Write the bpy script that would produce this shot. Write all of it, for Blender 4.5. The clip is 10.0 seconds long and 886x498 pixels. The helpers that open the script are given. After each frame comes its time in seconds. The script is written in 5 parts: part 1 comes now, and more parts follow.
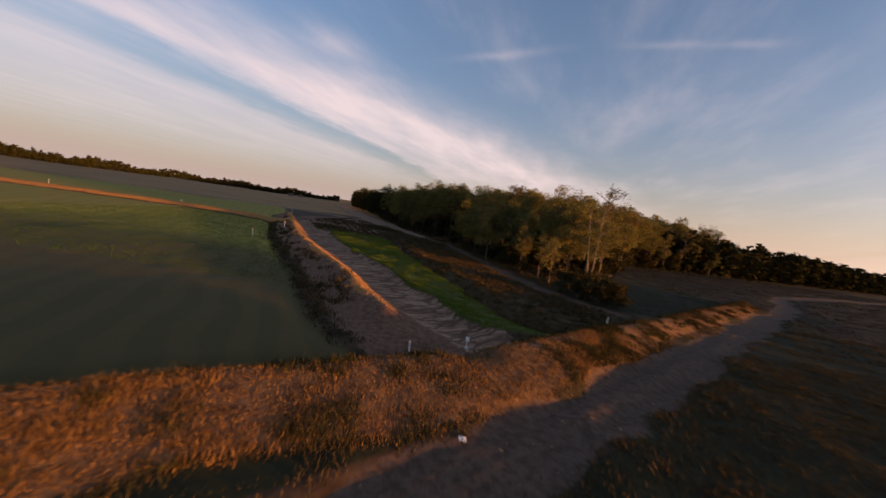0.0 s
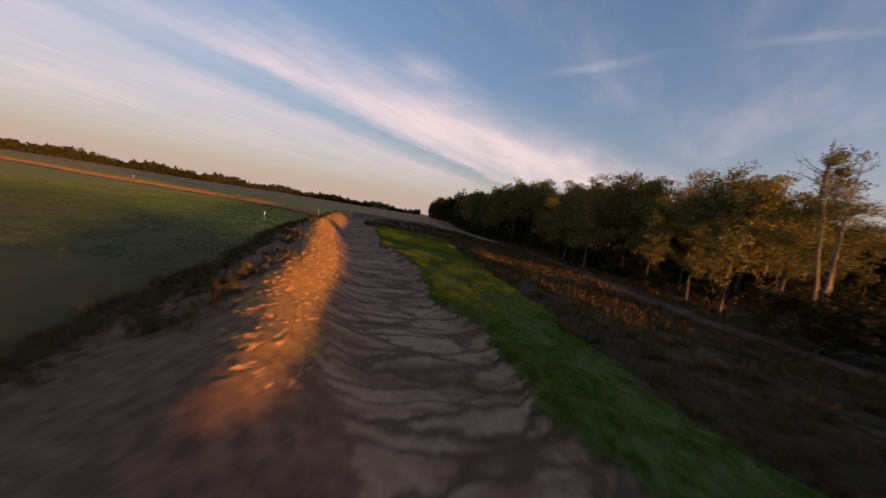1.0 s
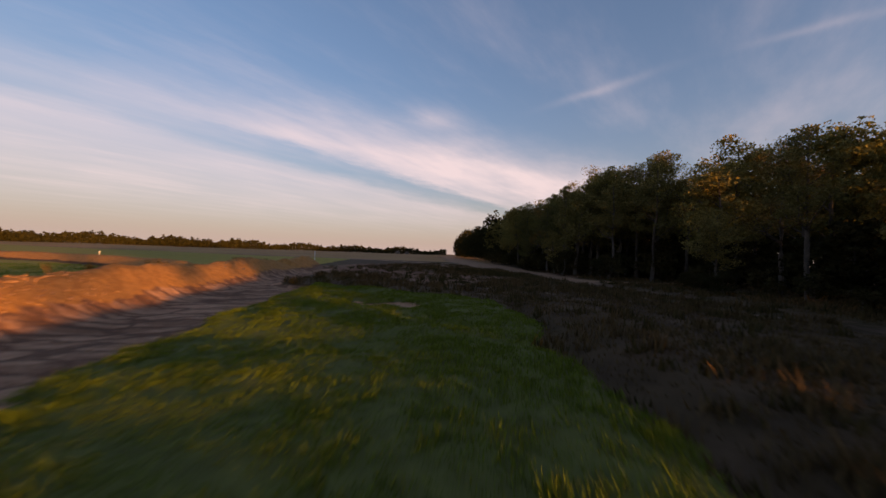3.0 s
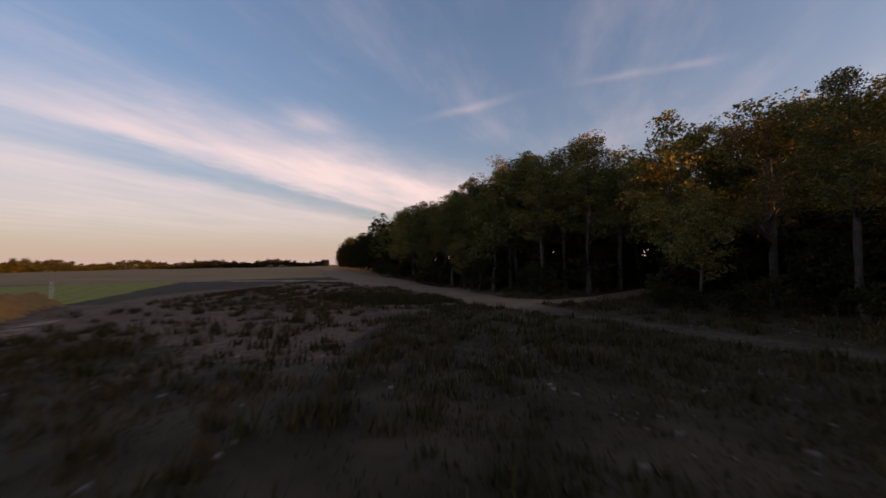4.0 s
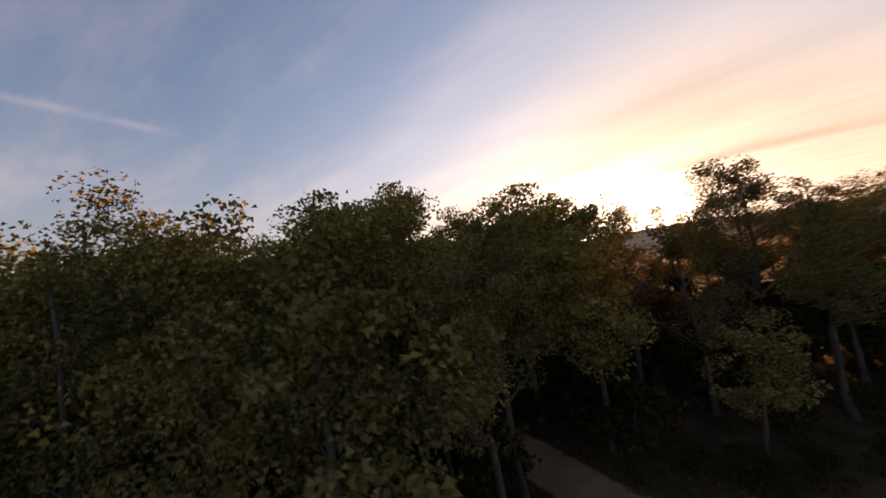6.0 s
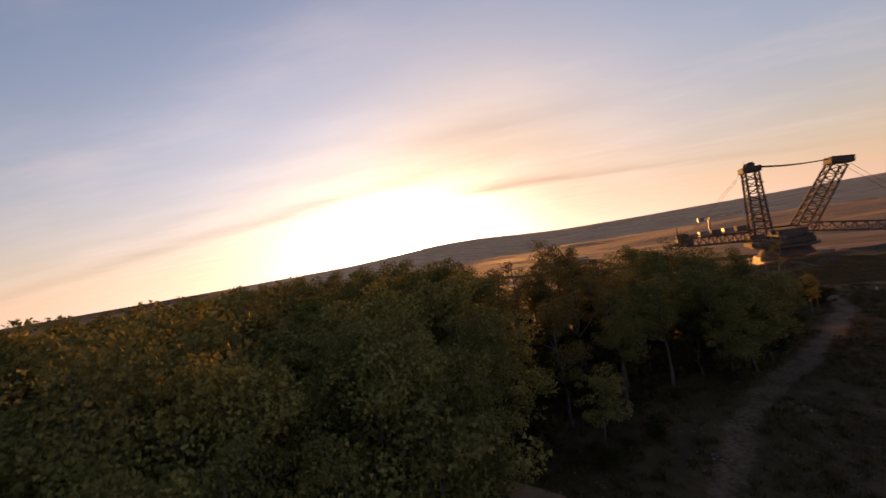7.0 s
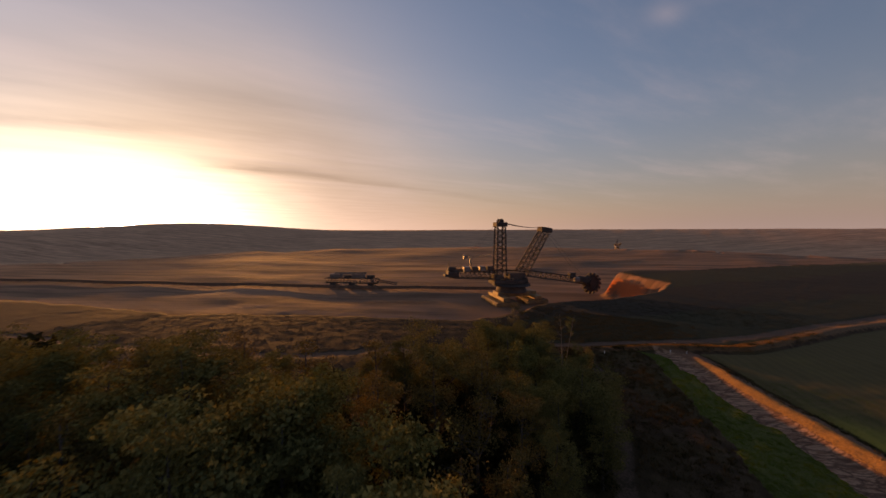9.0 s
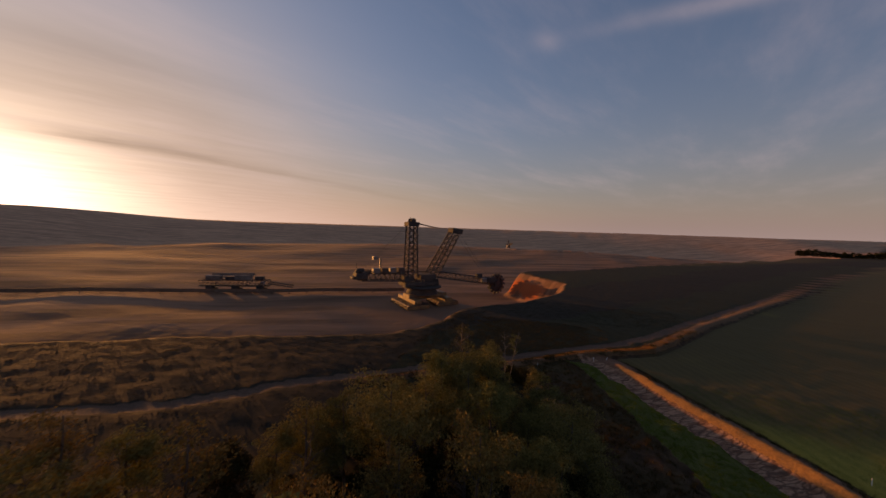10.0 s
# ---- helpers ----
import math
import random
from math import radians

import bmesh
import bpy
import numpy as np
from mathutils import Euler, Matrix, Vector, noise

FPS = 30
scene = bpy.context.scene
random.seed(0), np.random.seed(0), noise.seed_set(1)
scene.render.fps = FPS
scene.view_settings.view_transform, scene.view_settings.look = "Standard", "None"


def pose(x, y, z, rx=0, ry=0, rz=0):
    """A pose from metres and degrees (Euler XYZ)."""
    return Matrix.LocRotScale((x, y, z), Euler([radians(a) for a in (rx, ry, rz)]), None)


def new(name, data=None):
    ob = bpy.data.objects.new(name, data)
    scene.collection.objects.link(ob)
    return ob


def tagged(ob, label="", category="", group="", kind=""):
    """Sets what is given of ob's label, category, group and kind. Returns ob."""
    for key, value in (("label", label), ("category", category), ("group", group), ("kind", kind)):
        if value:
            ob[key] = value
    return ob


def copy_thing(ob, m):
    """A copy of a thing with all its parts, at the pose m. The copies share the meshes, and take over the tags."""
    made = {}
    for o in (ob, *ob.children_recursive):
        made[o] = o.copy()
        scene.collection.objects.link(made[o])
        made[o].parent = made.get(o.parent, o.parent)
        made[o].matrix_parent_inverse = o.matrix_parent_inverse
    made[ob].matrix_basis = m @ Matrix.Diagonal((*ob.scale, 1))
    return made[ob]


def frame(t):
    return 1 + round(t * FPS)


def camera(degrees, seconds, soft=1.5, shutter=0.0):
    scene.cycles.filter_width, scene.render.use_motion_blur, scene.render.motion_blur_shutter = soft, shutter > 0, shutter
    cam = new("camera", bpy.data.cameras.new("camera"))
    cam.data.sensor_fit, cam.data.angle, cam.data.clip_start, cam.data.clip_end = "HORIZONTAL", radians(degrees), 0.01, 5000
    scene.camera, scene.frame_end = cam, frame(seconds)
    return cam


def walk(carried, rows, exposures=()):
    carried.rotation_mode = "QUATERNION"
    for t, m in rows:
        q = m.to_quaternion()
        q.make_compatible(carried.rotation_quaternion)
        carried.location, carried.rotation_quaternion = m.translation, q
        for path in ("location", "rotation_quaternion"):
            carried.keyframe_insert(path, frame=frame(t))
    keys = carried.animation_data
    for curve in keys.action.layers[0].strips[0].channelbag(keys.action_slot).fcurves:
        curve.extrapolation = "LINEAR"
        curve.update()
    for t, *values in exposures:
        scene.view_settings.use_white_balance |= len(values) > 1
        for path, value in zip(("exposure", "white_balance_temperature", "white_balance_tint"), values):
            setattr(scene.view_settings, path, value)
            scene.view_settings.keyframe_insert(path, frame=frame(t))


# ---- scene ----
cam = camera(104.2, 10.0, soft=1.5, shutter=0.25)
PATH = [
    (0, pose(-0.00, -0.00, 9.24, 84.15, -8.47, 0.00)),
    (0.5, pose(1.16, 11.15, 6.81, 83.40, -10.66, 7.89)),
    (1, pose(1.42, 22.58, 4.57, 84.77, -9.35, 13.39)),
    (1.5, pose(-2.12, 39.07, 2.98, 87.44, -7.04, 17.17)),
    (2, pose(-6.12, 52.11, 2.16, 90.15, -5.52, 19.14)),
    (2.2, pose(-7.49, 56.32, 2.08, 90.66, -5.03, 19.71)),
    (2.5, pose(-9.28, 62.28, 2.26, 90.96, -4.04, 19.94)),
    (2.8, pose(-10.69, 68.18, 2.74, 90.92, -2.83, 19.12)),
    (3, pose(-11.40, 72.16, 3.12, 90.83, -2.06, 17.87)),
    (3.3, pose(-12.21, 78.17, 3.65, 90.77, -1.13, 14.73)),
    (3.5, pose(-12.72, 82.15, 3.92, 90.90, -0.67, 11.65)),
    (4, pose(-15.36, 91.50, 4.13, 92.24, 0.90, -0.79)),
    (4.5, pose(-17.25, 101.71, 6.34, 93.04, 2.05, -17.12)),
    (5, pose(-18.85, 110.88, 9.37, 93.09, 5.73, -34.67)),
    (5.5, pose(-18.68, 123.49, 11.62, 94.83, 8.24, -58.56)),
    (5.7, pose(-18.36, 127.52, 12.76, 94.82, 9.38, -66.17)),
    (6, pose(-18.95, 132.54, 14.84, 94.27, 10.05, -77.39)),
    (6.3, pose(-20.92, 136.54, 17.36, 93.31, 9.71, -88.30)),
    (6.5, pose(-22.55, 138.84, 19.24, 92.54, 9.48, -94.77)),
    (6.8, pose(-24.75, 141.94, 22.25, 91.30, 9.62, -102.63)),
    (7, pose(-25.57, 143.87, 24.33, 90.43, 10.02, -106.64)),
    (7.5, pose(-23.86, 148.27, 29.47, 87.84, 8.20, -117.33)),
    (8, pose(-17.49, 149.82, 33.50, 87.18, 2.79, -125.91)),
    (8.5, pose(-9.69, 149.98, 36.19, 86.98, 0.51, -134.74)),
    (9, pose(-0.35, 148.56, 37.76, 86.73, 0.23, -144.56)),
    (9.5, pose(8.08, 146.10, 39.04, 86.48, -1.04, -153.48)),
    (10, pose(15.08, 140.37, 40.16, 86.32, -1.82, -161.22)),
]
EXPOSURES = [(0, 1.12, 7800, 24), (3.5, 1.16, 8200, 27), (5.5, 1.36, 9000, 29), (7.5, 1.02, 8900, 31), (9, 0.54, 8600, 31), (10, 0.36, 8100, 31)]
SKY = 0.15
VEIL = (0.011, 0.013, 0.017)
HAZE = (0.25, 0.22, 0.216, 1)
CIRRUS = (0.40, 0.372, 0.40, 1)
GLOW = (0.34, 1.7, 40.0)
walk(cam, PATH, exposures=EXPOSURES)

# ---- light: a sun on the horizon and the evening sky ----
SUN_AZ, SUN_EL = radians(-25.0), radians(2.35)      # from +x, turning to +y
SUN_WAY = Vector((math.cos(SUN_AZ) * math.cos(SUN_EL), math.sin(SUN_AZ) * math.cos(SUN_EL), math.sin(SUN_EL)))
GLOW_WAY = Vector((math.cos(radians(-11)), math.sin(radians(-11)), 0.02)).normalized()   # the bright air round the sun
lamp = bpy.data.lights.new("sun", "SUN")
lamp.energy, lamp.angle, lamp.color = 4.2, radians(1.5), (1.0, 0.48, 0.13)
sun = new("sun", lamp)
sun.rotation_euler = SUN_WAY.to_track_quat("Z", "Y").to_euler()


class Nodes:
    """Short hand for building a node tree."""

    def __init__(self, tree):
        self.tree = tree
        tree.nodes.clear()

    def add(self, kind, _out=0, _set=None, **sockets):
        n = self.tree.nodes.new(kind)
        for k, v in (_set or {}).items():
            setattr(n, k, v)
        for k, v in sockets.items():
            key = int(k[1:]) if k[0] == "i" and k[1:].isdigit() else k.replace("_", " ")
            self.link(n.inputs[key], v)
        return n.outputs[_out] if len(n.outputs) else None

    def link(self, socket, v):
        if isinstance(v, bpy.types.NodeSocket):
            self.tree.links.new(v, socket)
        else:
            socket.default_value = v

    def math(self, op, a, b=0.0, c=0.0, clamp=False):
        return self.add("ShaderNodeMath", _set=dict(operation=op, use_clamp=clamp), i0=a, i1=b, i2=c)

    def vec(self, op, a, b=(0, 0, 0), out=0):
        return self.add("ShaderNodeVectorMath", _out=out, _set=dict(operation=op), i0=a, i1=b)

    def mix(self, f, a, b, blend="MIX"):
        n = self.tree.nodes.new("ShaderNodeMix")
        n.data_type, n.blend_type = "RGBA", blend
        for i, v in ((0, f), (6, a), (7, b)):
            self.link(n.inputs[i], v)
        return n.outputs[2]

    def ramp(self, f, a, b, smooth=True):
        n = self.tree.nodes.new("ShaderNodeMapRange")
        n.interpolation_type = "SMOOTHSTEP" if smooth else "LINEAR"
        for i, v in ((0, f), (1, a), (2, b)):
            self.link(n.inputs[i], v)
        return n.outputs[0]

    def noise(self, where, scale, detail=4.0, rough=0.55, out=0):
        return self.add("ShaderNodeTexNoise", _out=out, Vector=where, Scale=scale, Detail=detail, Roughness=rough)

    def attr(self, name):
        return self.add("ShaderNodeAttribute", _out=2, _set=dict(attribute_name=name))


world = bpy.data.worlds.new("evening_sky")
world.use_nodes = True
scene.world = world
W = Nodes(world.node_tree)
way = W.add("ShaderNodeTexCoord", _out=0)
sky = W.add("ShaderNodeTexSky", _set=dict(sky_type="NISHITA", sun_disc=False, sun_elevation=radians(4.0),
            sun_rotation=radians(90) - SUN_AZ, altitude=100.0, air_density=1.0, dust_density=1.6, ozone_density=3.0))
xyz = W.add("ShaderNodeSeparateXYZ", Vector=way).node
dx, dy, dz = xyz.outputs
up = W.math("ADD", W.math("MAXIMUM", dz, 0.0), 0.05)
px, py = W.math("DIVIDE", dx, up), W.math("DIVIDE", dy, up)
# along and across the cirrus bands, on a flat sheet of cloud
along = W.math("ADD", W.math("MULTIPLY", px, 0.3746), W.math("MULTIPLY", py, 0.9272))
across = W.math("ADD", W.math("MULTIPLY", px, -0.9272), W.math("MULTIPLY", py, 0.3746))
sheet = W.add("ShaderNodeCombineXYZ", X=W.math("MULTIPLY", along, 0.34), Y=across, Z=0.0)
puffs = W.add("ShaderNodeCombineXYZ", X=W.math("MULTIPLY", along, 0.6), Y=across, Z=3.0)
n1 = W.noise(sheet, 1.5, 7.0, 0.6)
n2 = W.noise(sheet, 2.8, 6.0, 0.5)
n3 = W.noise(puffs, 2.4, 7.0, 0.62)
wob = W.math("ADD", across, W.math("MULTIPLY", W.math("SUBTRACT", n3, 0.5), 0.7))


def bump(v, middle, width):
    d = W.math("DIVIDE", W.math("SUBTRACT", v, middle), width)
    return W.math("POWER", 2.718, W.math("MULTIPLY", W.math("MULTIPLY", d, d), -1.0))


def lean(v, gain, shift):
    return W.math("MULTIPLY_ADD", v, gain, shift)


# the broad fan of cirrus: a firm lower edge, fading upwards
upper = lean(along, -0.52, 2.6)
fan = W.math("MULTIPLY", W.math("SUBTRACT", 1.0, W.ramp(wob, 2.55, 2.86)),
             W.ramp(W.math("SUBTRACT", wob, upper), -0.5, 0.8))
core = W.math("MULTIPLY", bump(wob, W.math("MAXIMUM", lean(along, -0.36, 3.0), 1.0), 0.48), 0.5)
fan = W.math("MULTIPLY", fan, W.ramp(along, -0.2, 1.5))
fan = W.math("MULTIPLY", W.math("ADD", fan, core), W.math("ADD", W.math("MULTIPLY", n2, 0.9), 0.1))
knot = W.math("MULTIPLY", W.math("MULTIPLY", bump(along, 1.66, 0.16), bump(across, 1.52, 0.13)), W.math("MULTIPLY", n3, 0.55))
# a paler sheet under it, towards the horizon
under = W.math("MULTIPLY", W.ramp(wob, 2.95, 3.6), W.math("ADD", W.math("MULTIPLY", n2, 0.35), 0.26))
veil = W.math("MULTIPLY", W.ramp(n1, 0.42, 0.85), 0.3)
# thin streaks
trail_y = W.math("ADD", along, W.math("MULTIPLY", W.math("SUBTRACT", n3, 0.5), 0.12))
trail = W.math("MULTIPLY", bump(trail_y, 1.86, 0.035), W.math("ADD", bump(across, -0.22, 0.14), bump(across, -0.52, 0.1)))
trail = W.math("ADD", trail, W.math("MULTIPLY", bump(W.math("ADD", trail_y, W.math("MULTIPLY", across, -0.1)), 1.83, 0.045), bump(across, 0.55, 0.25)))
hook_y = W.math("ADD", along, W.math("MULTIPLY", across, 0.22))
wisp = W.math("MULTIPLY", W.math("MULTIPLY", bump(hook_y, -1.77, 0.07), bump(across, -0.2, 0.34)), W.math("MULTIPLY", n3, 1.5))
wisp = W.math("ADD", wisp, W.math("MULTIPLY", bump(along, -1.6, 0.1), W.math("MULTIPLY", bump(across, -0.76, 0.06), n3)))
thin = W.math("MULTIPLY", W.math("ADD", W.math("MULTIPLY", trail, W.math("MULTIPLY", n2, 0.9)), wisp), 0.36)
cloud = W.math("ADD", W.math("ADD", W.math("ADD", fan, knot), under), W.math("ADD", veil, thin))
cloud = W.math("MULTIPLY", cloud, W.ramp(dz, 0.02, 0.14), clamp=True)
flat = W.vec("NORMALIZE", W.vec("MULTIPLY", way, (1.0, 1.0, 1.75)))
towards = W.math("MAXIMUM", W.vec("DOT_PRODUCT", flat, tuple(GLOW_WAY), out=1), 0.0)
glow = W.math("ADD", W.math("MULTIPLY", W.math("POWER", towards, 5.0), GLOW[0]),
              W.math("MULTIPLY", W.math("POWER", towards, 34.0), GLOW[1]))
disc = W.math("MULTIPLY", W.ramp(towards, math.cos(radians(2.2)), math.cos(radians(0.7))), GLOW[2])
# grey bars of cloud before the bright air
ragged = W.math("MULTIPLY", W.math("SUBTRACT", n1, 0.5), 0.9)
bar_a = W.math("ADD", W.math("SUBTRACT", px, W.math("MULTIPLY", py, 0.66)), ragged)
bar_b = W.math("ADD", W.math("SUBTRACT", px, W.math("MULTIPLY", py, 0.2)), ragged)
bar = W.math("MULTIPLY", bump(bar_a, 4.1, 0.34), W.ramp(py, -1.6, -0.4))
bar = W.math("ADD", bar, W.math("MULTIPLY", bump(bar_b, 4.75, 0.26), W.math("SUBTRACT", 1.0, W.ramp(py, -2.2, -1.2))))
bar = W.math("ADD", bar, W.math("MULTIPLY", bump(bar_a, 3.1, 0.3), 0.35))
bar = W.math("MULTIPLY", bar, W.math("ADD", W.math("MULTIPLY", n3, 1.1), 0.15), clamp=True)
streaks = W.math("ADD", 0.7, W.math("MULTIPLY", n2, 0.6))
glow = W.math("MULTIPLY", W.math("MULTIPLY", glow, streaks), W.math("SUBTRACT", 1.0, W.math("MULTIPLY", bar, 0.62, clamp=True)))
low_air = W.math("POWER", 2.718, W.math("MULTIPLY", W.math("MAXIMUM", dz, 0.0), -6.5))
clear = W.vec("MULTIPLY", sky, (SKY * 0.84, SKY * 0.96, SKY * 1.0))
strong = W.vec("DOT_PRODUCT", clear, (1.1, 1.6, 0.3), out=1)
soften = W.math("DIVIDE", 1.12, W.math("ADD", 1.0, W.math("MULTIPLY", strong, strong)))
clear = W.vec("MULTIPLY", clear, W.add("ShaderNodeCombineXYZ", X=soften, Y=soften, Z=soften))
base = W.vec("ADD", clear, (VEIL[0], VEIL[1], VEIL[2]))
base = W.mix(W.math("MULTIPLY", low_air, 0.9), base, HAZE)
afterglow = W.math("MULTIPLY", W.math("POWER", towards, 1.5), W.math("POWER", 2.718, W.math("MULTIPLY", W.math("MAXIMUM", dz, 0.0), -9.0)))
base = W.vec("ADD", base, W.vec("MULTIPLY", W.add("ShaderNodeCombineXYZ", X=afterglow, Y=afterglow, Z=afterglow), (0.20, 0.125, 0.05)))
cirrus = W.mix(W.math("MULTIPLY", cloud, 0.8), base, CIRRUS)
warm = W.mix(W.ramp(towards, 0.75, 1.0), (0.96, 0.93, 0.97, 1), (1.0, 0.90, 0.70, 1))
shine = W.mix(1.0, warm, W.add("ShaderNodeCombineColor", Red=W.math("ADD", glow, disc), Green=W.math("ADD", glow, disc),
              Blue=W.math("ADD", glow, disc)), "MULTIPLY")
total = W.vec("ADD", cirrus, shine)
back = W.add("ShaderNodeBackground", Color=total, Strength=1.0)
W.add("ShaderNodeOutputWorld", Surface=back)

# ---- materials ----


def material(name, rough=0.9):
    m = bpy.data.materials.new(name)
    m.use_nodes = True
    t = Nodes(m.node_tree)
    shader = t.add("ShaderNodeBsdfPrincipled", Roughness=rough).node
    t.add("ShaderNodeOutputMaterial", Surface=shader.outputs[0])
    where = t.add("ShaderNodeNewGeometry", _out=0)
    return m, t, shader, where


def surface(name, a, b, scale=1.0, rough=0.9, metal=0.0, relief=0.3, fine=8.0, step=0.02, per="none", spread=0.25):
    """Two colours in patches, with a finer grain over them and a relief."""
    m, t, s, where = material(name, rough)
    where = t.add("ShaderNodeTexCoord", _out=3)
    big = t.ramp(t.noise(where, scale, 5.0), 0.35, 0.65)
    col = t.mix(big, (*a, 1), (*b, 1))
    grain = t.noise(where, scale * fine, 4.0, 0.65)
    col = t.mix(1.0, col, t.mix(t.ramp(grain, 0.3, 0.7), (0.72, 0.72, 0.72, 1), (1.25, 1.25, 1.25, 1)), "MULTIPLY")
    if per != "none":
        r = (t.add("ShaderNodeObjectInfo", _out=5) if per == "object"
             else t.add("ShaderNodeNewGeometry", _out=8))
        lo, hi = 1 - spread, 1 + spread
        col = t.mix(1.0, col, t.mix(r, (lo, lo, lo, 1), (hi, hi, hi * 0.95, 1)), "MULTIPLY")
    t.link(s.inputs["Base Color"], col)
    t.link(s.inputs["Metallic"], metal)
    b = t.add("ShaderNodeBump", Strength=relief, Distance=step, Height=grain)
    t.link(s.inputs["Normal"], b)
    return m


def leaf_material(name, a, b, thin=0.08):
    m, t, s, where = material(name, 0.65)
    r = t.add("ShaderNodeNewGeometry", _out=8)
    o = t.add("ShaderNodeObjectInfo", _out=5)
    col = t.mix(r, (*a, 1), (*b, 1))
    col = t.mix(1.0, col, t.mix(o, (0.75, 0.8, 0.75, 1), (1.3, 1.15, 1.0, 1)), "MULTIPLY")
    t.link(s.inputs["Base Color"], col)
    t.link(s.inputs["Specular IOR Level"], 0.0)
    out = [n for n in t.tree.nodes if n.type == "OUTPUT_MATERIAL"][0]
    thin_leaf = t.add("ShaderNodeBsdfTranslucent", Color=t.mix(1.0, col, (1.15, 1.1, 0.5, 1), "MULTIPLY"))
    t.link(out.inputs[0], t.add("ShaderNodeMixShader", i0=thin, i1=s.outputs[0], i2=thin_leaf))
    return m


LEAF = [leaf_material("oak_leaves", (0.086, 0.084, 0.036), (0.178, 0.16, 0.064)),
        leaf_material("autumn_leaves", (0.09, 0.072, 0.03), (0.19, 0.136, 0.05)),
        leaf_material("hornbeam_leaves", (0.116, 0.112, 0.042), (0.22, 0.198, 0.074)),
        # undergrowth leaves: the gloom below the crowns put into their colour
        leaf_material("shaded_leaves", (0.022, 0.022, 0.011), (0.05, 0.044, 0.02), 0.04)]
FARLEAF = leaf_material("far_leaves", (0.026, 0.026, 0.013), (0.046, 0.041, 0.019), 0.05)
BARK = surface("bark", (0.045, 0.036, 0.03), (0.085, 0.068, 0.055), 1.5, relief=0.6, step=0.05)
BIRCH = surface("birch_bark", (0.18, 0.148, 0.116), (0.11, 0.089, 0.07), 0.8, relief=0.4)
GRASS = leaf_material("grass_blades", (0.05, 0.082, 0.014), (0.112, 0.172, 0.03), 0.18)
STRAW = leaf_material("dry_straw", (0.1, 0.056, 0.028), (0.30, 0.172, 0.08), 0.2)
BROWNWEED = leaf_material("brown_weeds", (0.055, 0.04, 0.022), (0.12, 0.084, 0.046), 0.06)
# weeds of the meadow by the mine, their shade put into the colour
SHADEWEED = leaf_material("meadow_weeds", (0.012, 0.0125, 0.007), (0.03, 0.027, 0.014), 0.03)
WEED = leaf_material("dark_weeds", (0.03, 0.03, 0.015), (0.065, 0.055, 0.027), 0.06)
STONE = surface("field_stones", (0.10, 0.07, 0.055), (0.19, 0.14, 0.11), 2.0, per="island", spread=0.4)
CLOD = surface("earth_clods", (0.20, 0.105, 0.052), (0.31, 0.17, 0.085), 2.0, per="island")
STEEL = surface("weathered_steel", (0.045, 0.037, 0.036), (0.075, 0.056, 0.048), 0.15, 0.9, 0.0, per="object", spread=0.2)
DARKSTEEL = surface("dark_steel", (0.03, 0.026, 0.026), (0.055, 0.043, 0.038), 0.2, 0.85, 0.0)
OCHRE = surface("ochre_painted_steel", (0.26, 0.155, 0.06), (0.15, 0.09, 0.05), 0.2, 0.6, 0.1)
PALE = surface("pale_painted_steel", (0.15, 0.135, 0.13), (0.09, 0.08, 0.075), 0.2, 0.55, 0.1)
DUSTY = surface("dusty_steel", (0.12, 0.08, 0.055), (0.17, 0.105, 0.07), 0.2, 0.8, 0.0)
POSTWHITE = surface("white_painted_post", (0.75, 0.74, 0.72), (0.6, 0.58, 0.55), 3.0, 0.6)


